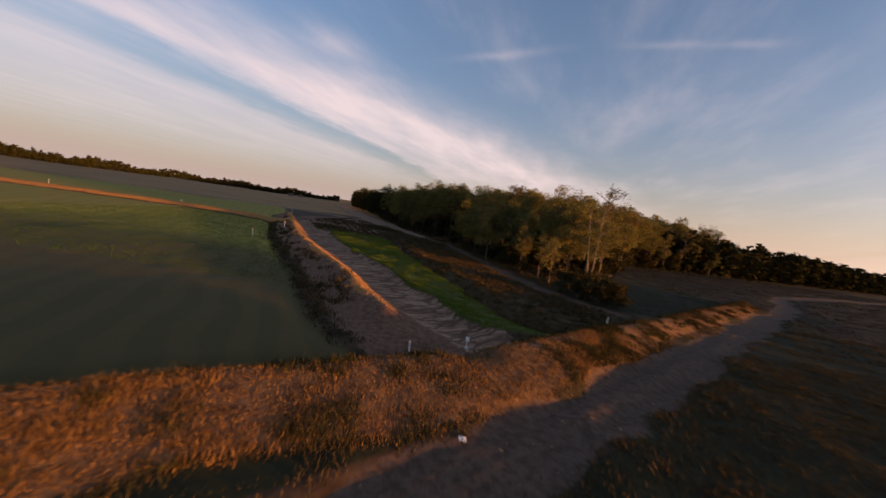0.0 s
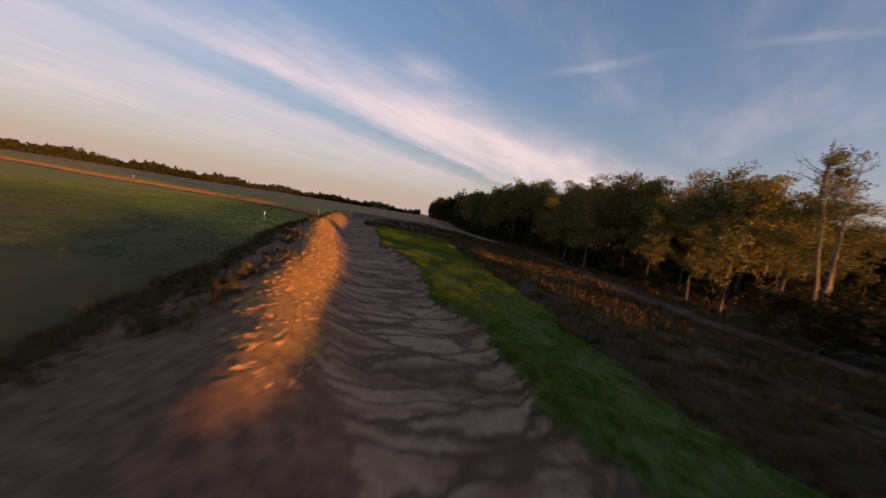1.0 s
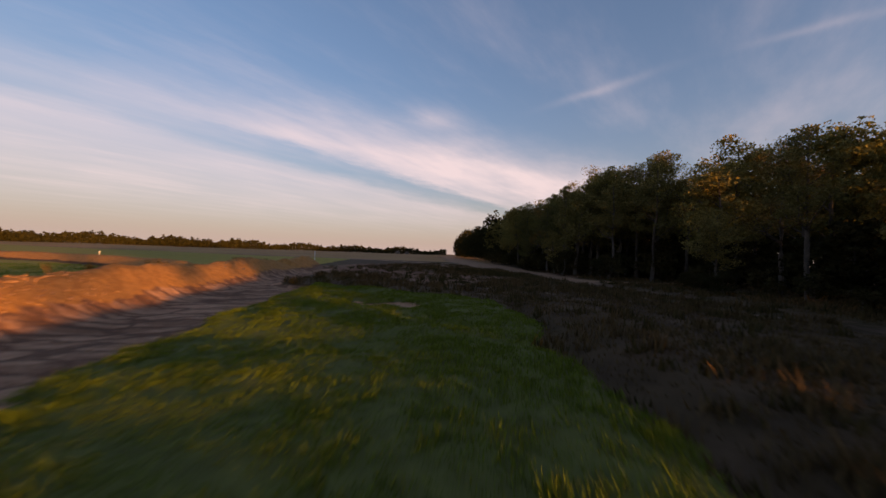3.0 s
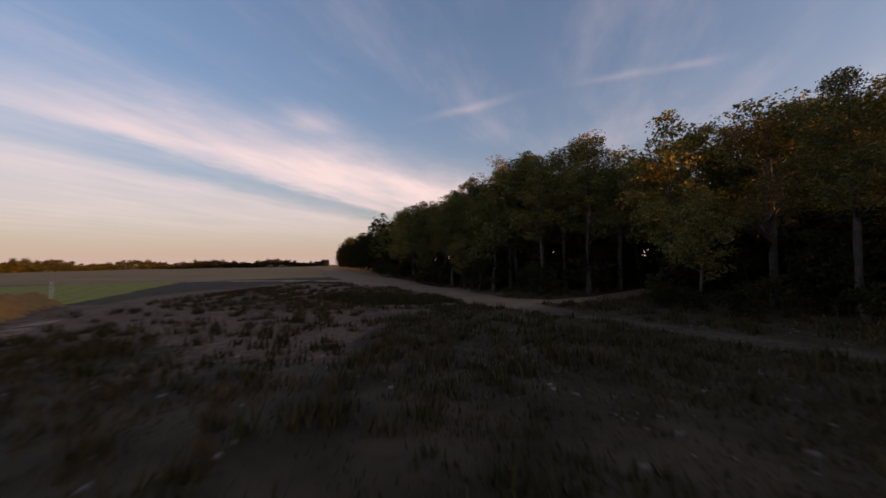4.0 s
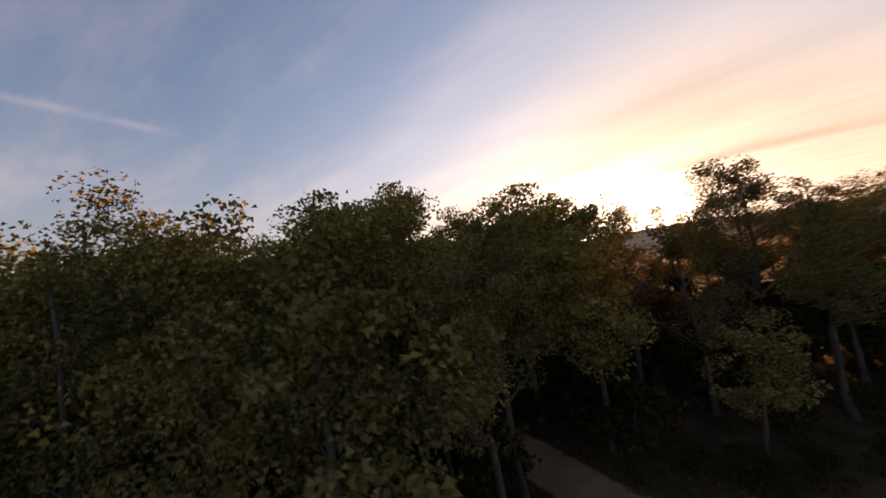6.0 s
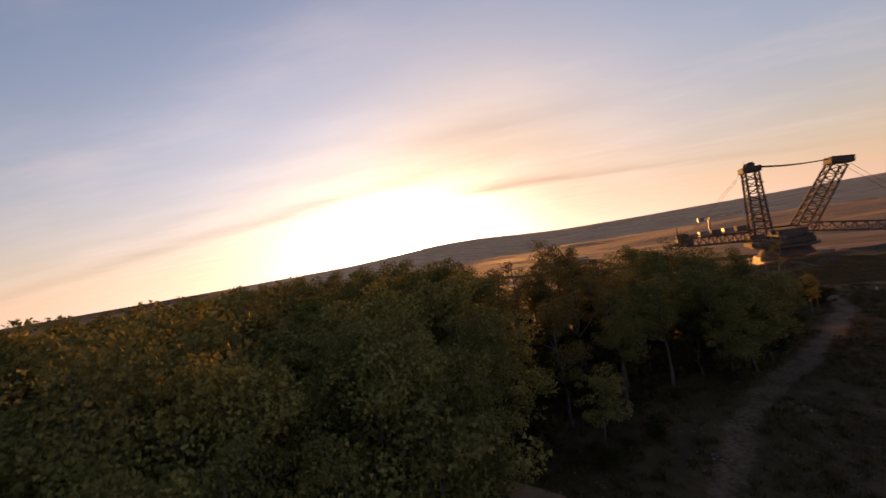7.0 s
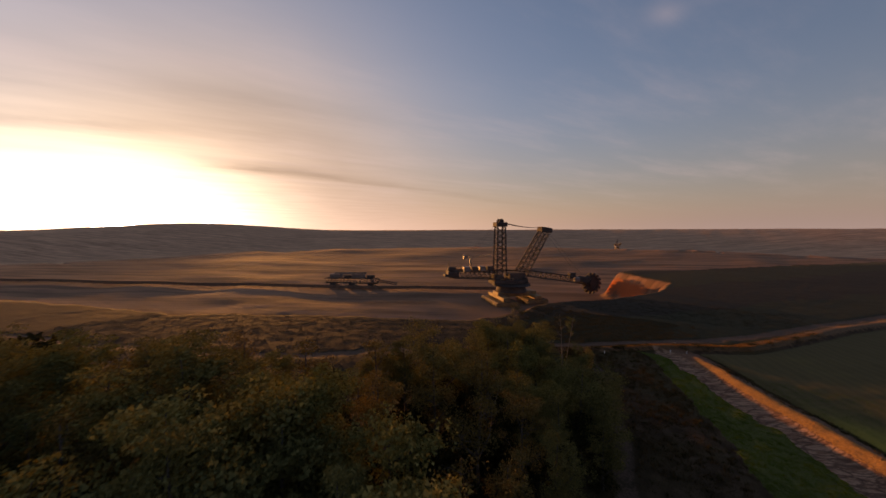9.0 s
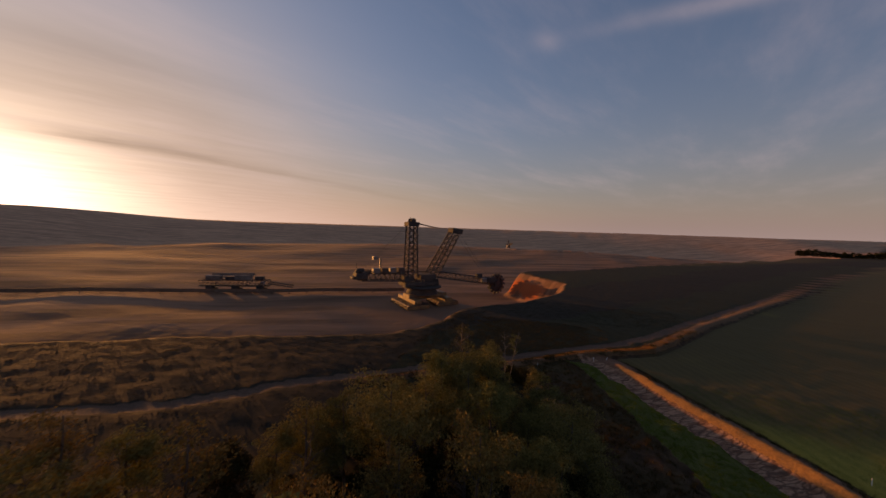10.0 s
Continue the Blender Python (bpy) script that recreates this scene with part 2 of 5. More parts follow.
def ground_material():
    """Bare earth, field green, fresh grass, mud, straw and mine sand, blended by the sheet's own masks."""
    m, t, s, where = material("ground", 0.95)
    fine = t.noise(where, 2.2, 8.0, 0.7)
    mid = t.noise(where, 0.35, 6.0, 0.6)
    wide = t.noise(where, 0.03, 5.0, 0.55)
    edge = t.math("MULTIPLY", t.math("SUBTRACT", mid, 0.5), 0.9)
    edge = t.math("ADD", edge, t.math("MULTIPLY", t.math("SUBTRACT", fine, 0.5), 0.6))

    def mask(name):
        return t.ramp(t.math("ADD", t.attr(name), edge), 0.35, 0.65)

    def two(a, b, f):
        return t.mix(t.ramp(f, 0.35, 0.65), (*a, 1), (*b, 1))
    col = two((0.042, 0.024, 0.014), (0.09, 0.054, 0.032), mid)              # rough brown land
    col = t.mix(t.ramp(wide, 0.42, 0.6), col, two((0.045, 0.033, 0.014), (0.075, 0.052, 0.022), fine))
    stripes = t.add("ShaderNodeTexWave", _out=1, _set=dict(wave_type="BANDS"), Vector=t.add(
        "ShaderNodeMapping", Vector=where, Rotation=(0, 0, radians(-25))), Scale=0.11, Distortion=5.0, Detail=3.0)
    # crop brightens across the field: low sun on its far half painted in
    sunlit = t.math("ADD", t.attr("sunlit"), t.math("MULTIPLY", t.math("SUBTRACT", wide, 0.5), 1.6))
    green = t.mix(t.ramp(sunlit, 0.1, 0.9), two((0.09, 0.069, 0.028), (0.102, 0.077, 0.031), stripes),
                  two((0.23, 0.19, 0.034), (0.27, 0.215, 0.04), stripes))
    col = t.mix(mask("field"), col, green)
    # meadow plots near black: the shade lying there is part of these tones
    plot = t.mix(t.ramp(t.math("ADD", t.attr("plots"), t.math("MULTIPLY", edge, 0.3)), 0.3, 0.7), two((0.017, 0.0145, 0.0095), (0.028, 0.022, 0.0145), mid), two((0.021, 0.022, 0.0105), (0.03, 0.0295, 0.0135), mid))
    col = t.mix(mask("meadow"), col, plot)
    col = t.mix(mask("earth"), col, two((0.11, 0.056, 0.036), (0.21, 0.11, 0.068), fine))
    col = t.mix(mask("tan"), col, two((0.25, 0.135, 0.055), (0.33, 0.185, 0.08), wide))
    col = t.mix(mask("straw"), col, two((0.10, 0.056, 0.031), (0.19, 0.11, 0.06), fine))
    col = t.mix(mask("grass"), col, two((0.066, 0.075, 0.022), (0.098, 0.110, 0.03), fine))
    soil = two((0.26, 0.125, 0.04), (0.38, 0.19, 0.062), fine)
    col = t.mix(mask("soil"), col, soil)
    lay = t.add("ShaderNodeCombineXYZ", X=t.math("MULTIPLY", t.attr("run"), 1.0), Y=t.math("MULTIPLY", t.attr("off"), 0.33), Z=0.0)
    slab = t.noise(lay, 0.75, 5.0, 0.6)
    crack = t.ramp(slab, 0.40, 0.56)
    warp = t.vec("ADD", lay, t.vec("MULTIPLY", t.noise(where, 0.9, 4.0, 0.6, 1), (0.9, 0.9, 0.0)))
    gap = t.add("ShaderNodeTexVoronoi", _out=0, _set=dict(feature="DISTANCE_TO_EDGE"), Vector=warp, Scale=0.85)
    seam = t.ramp(gap, 0.0, 0.15)
    mud = t.mix(crack, two((0.17, 0.086, 0.052), (0.23, 0.12, 0.073), fine), two((0.28, 0.16, 0.10), (0.40, 0.235, 0.152), fine))
    mud = t.mix(t.math("MULTIPLY", t.math("SUBTRACT", 1.0, seam), 0.85), mud, (0.09, 0.046, 0.03, 1))
    col = t.mix(mask("mud"), col, mud)
    col = t.mix(mask("bare"), col, two((0.26, 0.14, 0.082), (0.40, 0.23, 0.145), fine))
    col = t.mix(mask("road"), col, t.mix(t.ramp(t.attr("lane"), 0.3, 0.7), two((0.08, 0.047, 0.032), (0.14, 0.087, 0.062), fine), two((0.24, 0.135, 0.082), (0.31, 0.182, 0.114), mid)))
    col = t.mix(mask("sand"), col, t.mix(t.ramp(wide, 0.35, 0.65), two((0.22, 0.115, 0.068), (0.28, 0.15, 0.09), wide),
                                           two((0.16, 0.086, 0.056), (0.21, 0.115, 0.074), wide)))
    # beyond some 850 m the sand pales: distant haze put into its colour
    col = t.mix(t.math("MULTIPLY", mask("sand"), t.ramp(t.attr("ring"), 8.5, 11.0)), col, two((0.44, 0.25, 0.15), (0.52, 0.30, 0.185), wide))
    run = t.vec("DOT_PRODUCT", where, (0.0044, 0.0024, 0.0), out=1)
    off = t.vec("DOT_PRODUCT", where, (0.024, -0.044, 0.0), out=1)
    rings = t.noise(t.add("ShaderNodeCombineXYZ", X=off, Y=run, Z=t.math("MULTIPLY", t.attr("ring"), 0.15)), 1.1, 7.0, 0.68)
    tone = t.mix(t.ramp(rings, 0.36, 0.64), (0.55, 0.53, 0.52, 1), (1.35, 1.31, 1.26, 1))
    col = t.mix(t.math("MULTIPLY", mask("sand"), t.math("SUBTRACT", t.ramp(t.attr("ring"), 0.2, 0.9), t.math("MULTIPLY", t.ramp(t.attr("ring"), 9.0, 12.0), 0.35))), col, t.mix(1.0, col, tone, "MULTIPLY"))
    # cut face by the wheel: low sunlight put into its red-orange colour
    col = t.mix(t.ramp(t.math("ADD", t.attr("ore"), t.math("MULTIPLY", t.math("SUBTRACT", t.noise(where, 0.11, 5.0), 0.5), 1.3)), 0.5, 1.05), col, (0.40, 0.10, 0.034, 1))
    t.link(s.inputs["Base Color"], col)
    t.link(s.inputs["Specular IOR Level"], 0.15)
    h = t.math("ADD", t.math("ADD", t.math("MULTIPLY", fine, 0.5), mid), t.math("MULTIPLY", t.math("MULTIPLY", t.math("ADD", crack, seam), t.attr("mud")), 0.4))
    lumpy = t.noise(where, 3.2, 8.0, 0.75)
    h = t.math("ADD", h, t.math("MULTIPLY", t.math("MULTIPLY", lumpy, t.attr("soil")), 1.5))
    t.link(s.inputs["Normal"], t.add("ShaderNodeBump", Strength=0.45, Distance=0.2, Height=h))
    return m


GROUND = ground_material()

# ---- mesh helpers ----


def mesh_object(name, verts, faces, mat, parent=None, label="", smooth=False):
    me = bpy.data.meshes.new(name)
    me.from_pydata(verts, [], faces)
    me.update()
    if smooth:
        me.polygons.foreach_set("use_smooth", [True] * len(me.polygons))
    me.materials.append(mat)
    ob = new(name, me)
    if parent:
        ob.parent = parent
    if label:
        ob["label"] = label
    return ob


def part(name, bm, mat, parent=None, label="", smooth=False):
    """Links a bmesh as one mesh object under a thing."""
    me = bpy.data.meshes.new(name)
    bm.to_mesh(me)
    bm.free()
    me.materials.append(mat)
    if smooth:
        me.polygons.foreach_set("use_smooth", [True] * len(me.polygons))
    ob = new(name, me)
    if parent:
        ob.parent = parent
    if label:
        ob["label"] = label
    return ob


def thing(name, label, category, where=(0, 0, 0), turn=0.0, group="", kind=""):
    e = new(name)
    e.location, e.rotation_euler = where, (0, 0, turn)
    return tagged(e, label, category, group, kind)


def add_box(bm, size, at=(0, 0, 0), rot=None, taper=1.0, bevel=0.0):
    m = Matrix.Translation(at) @ (rot.to_4x4() if rot else Matrix.Identity(4))
    r = bmesh.ops.create_cube(bm, size=1.0)
    for v in r["verts"]:
        k = taper if v.co.z > 0 else 1.0
        v.co = Vector((v.co.x * size[0] * k, v.co.y * size[1] * k, v.co.z * size[2]))
    if bevel:
        es = list({e for v in r["verts"] for e in v.link_edges})
        r = bmesh.ops.bevel(bm, geom=es, offset=bevel, segments=1, affect="EDGES")
        bmesh.ops.transform(bm, matrix=m, verts=list({v for f in r["faces"] for v in f.verts} | {v for v in r["verts"]}))
        return
    for v in r["verts"]:
        v.co = m @ v.co


def add_beam(bm, a, b, w=0.3, h=None, sides=4):
    """A straight member from a to b."""
    a, b = Vector(a), Vector(b)
    d = b - a
    rot = d.to_track_quat("Z", "Y").to_matrix().to_4x4()
    ring = []
    n = sides
    h = h or w
    for end in (0.0, d.length):
        ring.append([bm.verts.new(Matrix.Translation(a) @ rot @ Vector((math.cos((i + 0.5) * 2 * math.pi / n) * w * 0.707,
                     math.sin((i + 0.5) * 2 * math.pi / n) * h * 0.707, end))) for i in range(n)])
    for i in range(n):
        bm.faces.new((ring[0][i], ring[0][(i + 1) % n], ring[1][(i + 1) % n], ring[1][i]))
    bm.faces.new(ring[0][::-1])
    bm.faces.new(ring[1])


def tube(verts, faces, points, radii, sides=6):
    """A bent tapered tube, added to lists."""
    pts = [Vector(p) for p in points]
    start = len(verts)
    for i, p in enumerate(pts):
        d = (pts[min(i + 1, len(pts) - 1)] - pts[max(i - 1, 0)]).normalized()
        q = d.to_track_quat("Z", "Y")
        for k in range(sides):
            a = 2 * math.pi * k / sides
            verts.append(p + q @ Vector((math.cos(a) * radii[i], math.sin(a) * radii[i], 0)))
    for i in range(len(pts) - 1):
        for k in range(sides):
            a, b = start + i * sides + k, start + i * sides + (k + 1) % sides
            faces.append((a, b, b + sides, a + sides))
    faces.append(tuple(start + (len(pts) - 1) * sides + k for k in range(sides)))


def quads(centres, sizes, rng, flat=0.0, long=1.4, three=False):
    """Many small leaf faces of random tilt: vertices and faces."""
    n = len(centres)
    a = rng.normal(size=(n, 3))
    a /= np.linalg.norm(a, axis=1)[:, None]
    b = rng.normal(size=(n, 3))
    b[:, 2] *= (1 - flat)
    a[:, 2] *= (1 - flat)
    b = np.cross(a, b)
    b /= np.linalg.norm(b, axis=1)[:, None] + 1e-9
    s = np.asarray(sizes)[:, None] * 0.5
    if three:
        k = rng.uniform(-0.5, 0.5, (n, 1))
        v = np.stack([centres - a * s * long, centres + a * s * 0.7 + b * s * (0.9 + k), centres + a * s * (0.5 + k) - b * s * 0.9], 1)
        return v.reshape(-1, 3), np.arange(n * 3).reshape(n, 3)
    v = np.empty((n, 4, 3))
    v[:, 0] = centres - a * s * long
    v[:, 1] = centres + b * s * 0.75
    v[:, 2] = centres + a * s * long
    v[:, 3] = centres - b * s * 0.75
    f = np.arange(n * 4).reshape(n, 4)
    return v.reshape(-1, 3), f

# ---- the lie of the land ----
RIDGE_1 = [(-420, -520), (-252, -314), (-130, -145), (-47, -36), (-24, -1), (-16, 9.5), (-11, 13), (-6, 15.6), (0, 18.9), (5, 22), (10, 25.9), (23, 36), (45, 53), (60, 65)]
RIDGE_2 = [(1.5, 21.8), (-0.5, 24.2), (-4, 28.5), (-7.5, 34), (-11.5, 42), (-15.5, 48.5), (-21, 57), (-28.5, 70), (-34.5, 82), (-45, 104), (-56, 127)]
RIDGE_3 = [(-43, 97), (-62, 104), (-80, 104.5), (-105, 102), (-160, 97), (-300, 90), (-700, 70)]
ROAD = [(-420, -535), (-252, -326), (-130, -157), (-47, -48), (-20, -10), (-5, 6.2), (4, 13.2), (12, 19.6), (33, 37), (76, 72), (92, 90), (119, 106), (170, 128), (320, 190), (600, 290)]
LANE = [(24, 43), (17, 53), (13, 65), (9, 80), (5.5, 96), (2.5, 105), (-1.5, 113), (-6, 122), (-11, 132.5), (-17, 145.5), (-24, 163), (-35, 187), (-54, 232), (-118, 420), (-280, 1120)]
LANE_W = [(-15, 143), (-24, 159), (-36, 173), (-54, 183), (-90, 192), (-160, 205)]
PATH_IN = [(-12.5, 136), (-8, 129.5), (-3.5, 127.5), (2.5, 129.5), (10, 135), (31, 152), (50, 168), (80, 190)]
GREEN_L = [(6, 27.5), (3.2, 32), (-0.6, 38.5), (-2.4, 41.5), (-7.4, 51), (-15, 63), (-22, 76), (-31, 98)]
GREEN_R = [(11, 29.5), (8.5, 32), (6, 37), (2, 48), (-1, 54.5), (-5, 65), (-10, 80), (-15, 96)]
TAN_EDGE = [(-900, 135), (-300, 166), (-110, 178), (-66, 196), (-30, 208), (40, 260), (300, 500)]
PIT = [(3500, 1100), (1000, 345), (534, 215), (323, 142), (185, 92), (137, 62), (88, 37), (64, 21), (57, -20), (33, -54), (14, -95), (8, -138), (46, -186), (40, -204), (4, -230), (-60, -310), (-190, -464), (-288, -566), (-900, -1300), (-3000, -3900)]

WOOD_W = [(21.5, 46), (18, 60), (15, 75), (12, 92), (8.5, 107), (5, 118), (1.5, 125)]
WOOD_W2 = [(-4, 134), (-10, 141), (-15, 151), (-22, 172), (-29.5, 196), (-46, 235)]
WOOD_E = [(21, 45), (27, 57), (34, 74), (44, 89), (54, 104), (72, 121), (110, 140), (180, 165), (300, 210)]


def along_line(X, Y, line):
    """Distance, side (left of the line is positive) and length along a line, for arrays of places."""
    best = np.full(X.shape, 1e9)
    side = np.zeros(X.shape)
    run = np.zeros(X.shape)
    total = 0.0
    for (x0, y0), (x1, y1) in zip(line, line[1:]):
        L = math.hypot(x1 - x0, y1 - y0)
        ux, uy = (x1 - x0) / L, (y1 - y0) / L
        s = np.clip((X - x0) * ux + (Y - y0) * uy, 0, L)
        d = np.hypot(X - x0 - s * ux, Y - y0 - s * uy)
        c = ux * (Y - y0) - uy * (X - x0)
        near = d < best
        best = np.where(near, d, best)
        side = np.where(near, np.sign(c), side)
        run = np.where(near, total + s, run)
        total += L
    return best, side, run


def smooth(a, b, v):
    t = np.clip((v - a) / (b - a), 0, 1)
    return t * t * (3 - 2 * t)


def value_noise(X, Y, scale, seed=0):
    """Smooth noise from -1 to 1."""
    rng = np.random.RandomState(seed)
    tab = rng.uniform(-1, 1, (64, 64))
    u, v = X * scale, Y * scale
    i, j = np.floor(u).astype(int), np.floor(v).astype(int)
    fu, fv = u - i, v - j
    fu, fv = fu * fu * (3 - 2 * fu), fv * fv * (3 - 2 * fv)
    g = lambda a, b: tab[a % 64, b % 64]
    return (g(i, j) * (1 - fu) * (1 - fv) + g(i + 1, j) * fu * (1 - fv) + g(i, j + 1) * (1 - fu) * fv + g(i + 1, j + 1) * fu * fv)


def between(X, Y, left, right):
    """How far a place lies inside the strip between two lines (positive inside)."""
    dl, sl, _ = along_line(X, Y, left)
    dr, sr, _ = along_line(X, Y, right)
    return np.minimum(-dl * sl, dr * sr)


def land(X, Y):
    """Height and the masks of the ground at arrays of places."""
    m = {}
    n_fine, n_mid, n_wide = value_noise(X, Y, 1.1, 1), value_noise(X, Y, 0.32, 2), value_noise(X, Y, 0.05, 3)
    z = 0.10 * n_mid + 0.15 * n_wide
    # pit
    d, s, _ = along_line(X, Y, PIT)
    calm = 1 - 0.85 * smooth(-125, -140, Y) * smooth(-235, -215, Y) * (X < 90)
    jag = calm * 3.0 * value_noise(X, Y, 0.06, 4) + calm * 1.2 * value_noise(X, Y, 0.2, 5)
    inside = np.where(s > 0, d, -d) + jag
    R = np.hypot(X - 100, Y + 100)
    turn = np.degrees(np.arctan2(Y + 100, X - 100))
    deep = -22 * smooth(0, 17, inside)
    deep = deep - 38 * smooth(900, 960, R + 40 * n_wide) * smooth(60, 200, inside)
    climb = smooth(1500, 2500, R)
    steps = np.floor(climb * 5) / 5 + smooth(0.55, 1.0, climb * 5 - np.floor(climb * 5)) / 5
    deep = deep + 88 * steps * smooth(60, 200, inside)
    hill = 62 * np.exp(-((turn + 15) / 13.0) ** 2) * smooth(2300, 2900, R) * (1 - smooth(3200, 4200, R))
    low = 1.5 * value_noise(X, Y, 0.02, 6) * smooth(30, 120, inside) + 3.5 * value_noise(X, Y, 0.006, 16) * smooth(150, 400, inside)
    z = z + deep + hill + low + 26 * smooth(2300, 2700, R) * (inside < 0) * (turn < 60) * (turn > -140)
    pit = smooth(-2, 5, inside)
    out = 1 - pit
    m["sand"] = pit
    # stretch of pit wall that carries the painted sunlight
    m["ore"] = smooth(2, 7, inside) * (1 - smooth(11, 17, inside)) * smooth(-140, -152, Y) * smooth(-203, -186, Y) * (1 - smooth(55, 65, X))
    # ridges of earth
    d1, s1, r1 = along_line(X, Y, RIDGE_1)
    corner = np.hypot(X - 2.6, Y - 21.7)
    rag = 0.35 * n_fine + 0.5 * n_mid
    foot = 4.7 - 2.1 * smooth(4, 26, X)
    h1 = 1.1 * np.clip(1 - (d1 + 0.5 * rag) / np.where(s1 > 0, 1.8, foot), 0, 1) ** 0.8
    h1 = h1 * (1 - 0.75 * np.exp(-(corner / 1.9) ** 2)) * (1 - 0.75 * smooth(820, 850, r1))
    d2, s2, r2 = along_line(X, Y, RIDGE_2)
    top2 = 1.3 * (1 + 0.12 * n_mid) * smooth(0, 13, r2) * (1 + 0.35 * smooth(50, 80, r2)) * (1 - 0.45 * smooth(92, 110, r2) * (0.5 + 0.5 * np.sign(value_noise(X, Y, 0.13, 9))))
    h2 = top2 * np.clip(1.06 - (d2 + 0.25 * rag) / np.where(s2 > 0, 2.4 + 1.4 * smooth(8, 30, r2), 2.3), 0, 1)
    d3, s3, r3 = along_line(X, Y, RIDGE_3)
    h3 = 1.2 * smooth(0, 1, np.clip(1.1 - (d3 + 0.3 * rag) / 3.4, 0, 1))
    ridge = np.maximum(np.maximum(h1, h2), h3)
    ditch = 0.45 * np.exp(-((d2 - 5.6) / 0.9) ** 2) * (s2 > 0) * (r2 > 1) + 0.4 * np.exp(-((d1 - 2.7) / 0.8) ** 2) * (s1 > 0) * (X < 0)
    z = z + ridge + np.clip(h2, 0, 1) * (0.16 * n_fine + 0.10 * value_noise(X, Y, 0.75, 12)) - ditch
    # bright soil on the sun side only; the other slope's shade is coloured in
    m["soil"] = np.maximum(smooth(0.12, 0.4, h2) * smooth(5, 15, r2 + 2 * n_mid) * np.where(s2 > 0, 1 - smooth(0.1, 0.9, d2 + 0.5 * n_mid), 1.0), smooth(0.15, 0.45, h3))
    m["straw"] = np.maximum(smooth(0.1, 0.35, h1) * (0.75 + 0.25 * n_mid), 0.8 * (s1 < 0) * (1 - smooth(foot - 0.7, foot + 0.7, d1 + 0.8 * n_mid)) * (X < 62))
    lumps = np.exp(-(((X + 36) / 13.0) ** 2 + ((Y - 134) / 17.0) ** 2) ** 2)
    z = z + lumps * (0.5 * np.clip(value_noise(X, Y, 0.16, 41), 0, 1) + 0.25 * np.abs(value_noise(X, Y, 0.45, 42)))
    dgr, sgr, _ = along_line(X, Y, GREEN_R)
    m["earth"] = np.clip(1.1 * np.exp(-(((X + 31) / 27.0) ** 2 + ((Y - 138) / 36.0) ** 2) ** 2) * (0.8 + 0.5 * value_noise(X, Y, 0.13, 43)), 0, 1) * (Y > 92)
    # darker earth round the bank: shade of its field side and near end painted
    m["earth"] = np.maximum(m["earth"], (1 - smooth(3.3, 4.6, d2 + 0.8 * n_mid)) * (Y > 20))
    # roads
    dr, sr, rr = along_line(X, Y, ROAD)
    rut = np.exp(-((dr - 1.1) / 0.45) ** 2)
    on_road = 1 - smooth(1.4, 2.6, dr + 0.9 * n_mid)
    z = z - on_road * 0.15 - on_road * (0.17 * rut - 0.12 * value_noise(rr * 0.12, dr, 1.7, 14)) * (Y > 2) * (X < 45)
    dl, sl, rl = along_line(X, Y, LANE)
    wide = 1.0 + 1.6 * smooth(80, 97, rl) + 4.0 * smooth(104, 165, rl)
    on_lane = 1 - smooth(wide, wide + 1.3, dl + 0.6 * n_mid)
    dp, sp, rp = along_line(X, Y, PATH_IN)
    dw, _, _ = along_line(X, Y, LANE_W)
    on_west = 1 - smooth(2.6, 5.0, dw + 1.2 * n_mid)
    on_path = np.maximum(1 - smooth(1.5, 2.6, dp + 0.5 * n_mid), on_west)
    z = z - 0.12 * np.maximum(on_lane * (1 - smooth(140, 158, Y)), on_path * (X < 30))
    m["road"] = np.maximum(np.maximum(on_road * 0.9, on_lane * (0.55 + 0.45 * smooth(78, 95, rl))), on_path)
    m["lane"] = np.maximum(on_lane * smooth(78, 95, rl), on_path)
    # green strip, muddy track beside it
    g = between(X, Y, GREEN_L, GREEN_R) + 0.8 * n_mid + 0.35 * n_fine
    g = np.minimum(g, np.minimum((Y - 29.0) * 0.8, (98 + 0.35 * (X + 30) * -0.6 - Y) * 0.8))
    bare = np.hypot((X + 20.5) / 2.2, (Y - 90.5) / 1.2) + 0.45 * n_fine + 0.5 * value_noise(X, Y, 0.55, 15)
    m["grass"] = smooth(-0.2, 0.4, g) * smooth(0.7, 1.1, bare)
    dgl, sgl, _ = along_line(X, Y, GREEN_L)
    t = np.minimum(np.where(s2 < 0, d2, -d2) - 2.0, np.minimum(np.minimum((Y - 23), (120 - Y) * 0.6), np.where(Y > 97, 6.5 - d2, np.where(sgl > 0, 14.0 - d2, 1.0 - dgl))))
    mud = smooth(-0.3, 0.5, t + 0.3 * n_mid) * (1 - m["grass"])
    m["run"], m["off"] = r2, d2
    m["mud"] = mud
    m["bare"] = 1 - smooth(0.7, 1.1, bare)
    z = z - 0.38 * smooth(0.0, 1.6, t) * (1 - m["grass"]) + mud * (0.035 * n_fine + 0.03 * value_noise(X, Y, 0.7, 11)) + m["grass"] * (0.16 + 0.05 * n_fine + 0.05 * value_noise(X, Y, 0.8, 13))
    # bank of rough growth beside the green strip
    dg, sg, rg = along_line(X, Y, GREEN_R)
    strip = (sg < 0) * np.exp(-((dg - 4.0) / 1.8) ** 2) * (Y > 31) * (Y < 96)
    z = z + 0.25 * strip - 0.35 * (sg < 0) * np.exp(-((dg - 1.0) / 0.6) ** 2) * (Y > 31) * (Y < 96)
    # fields
    west = (s2 > 0) & (s1 > 0)
    f1 = smooth(4.8, 5.6, d2) * smooth(2.2, 3.0, d1) * west * smooth(3.0, 4.0, d3) * (Y < 400)
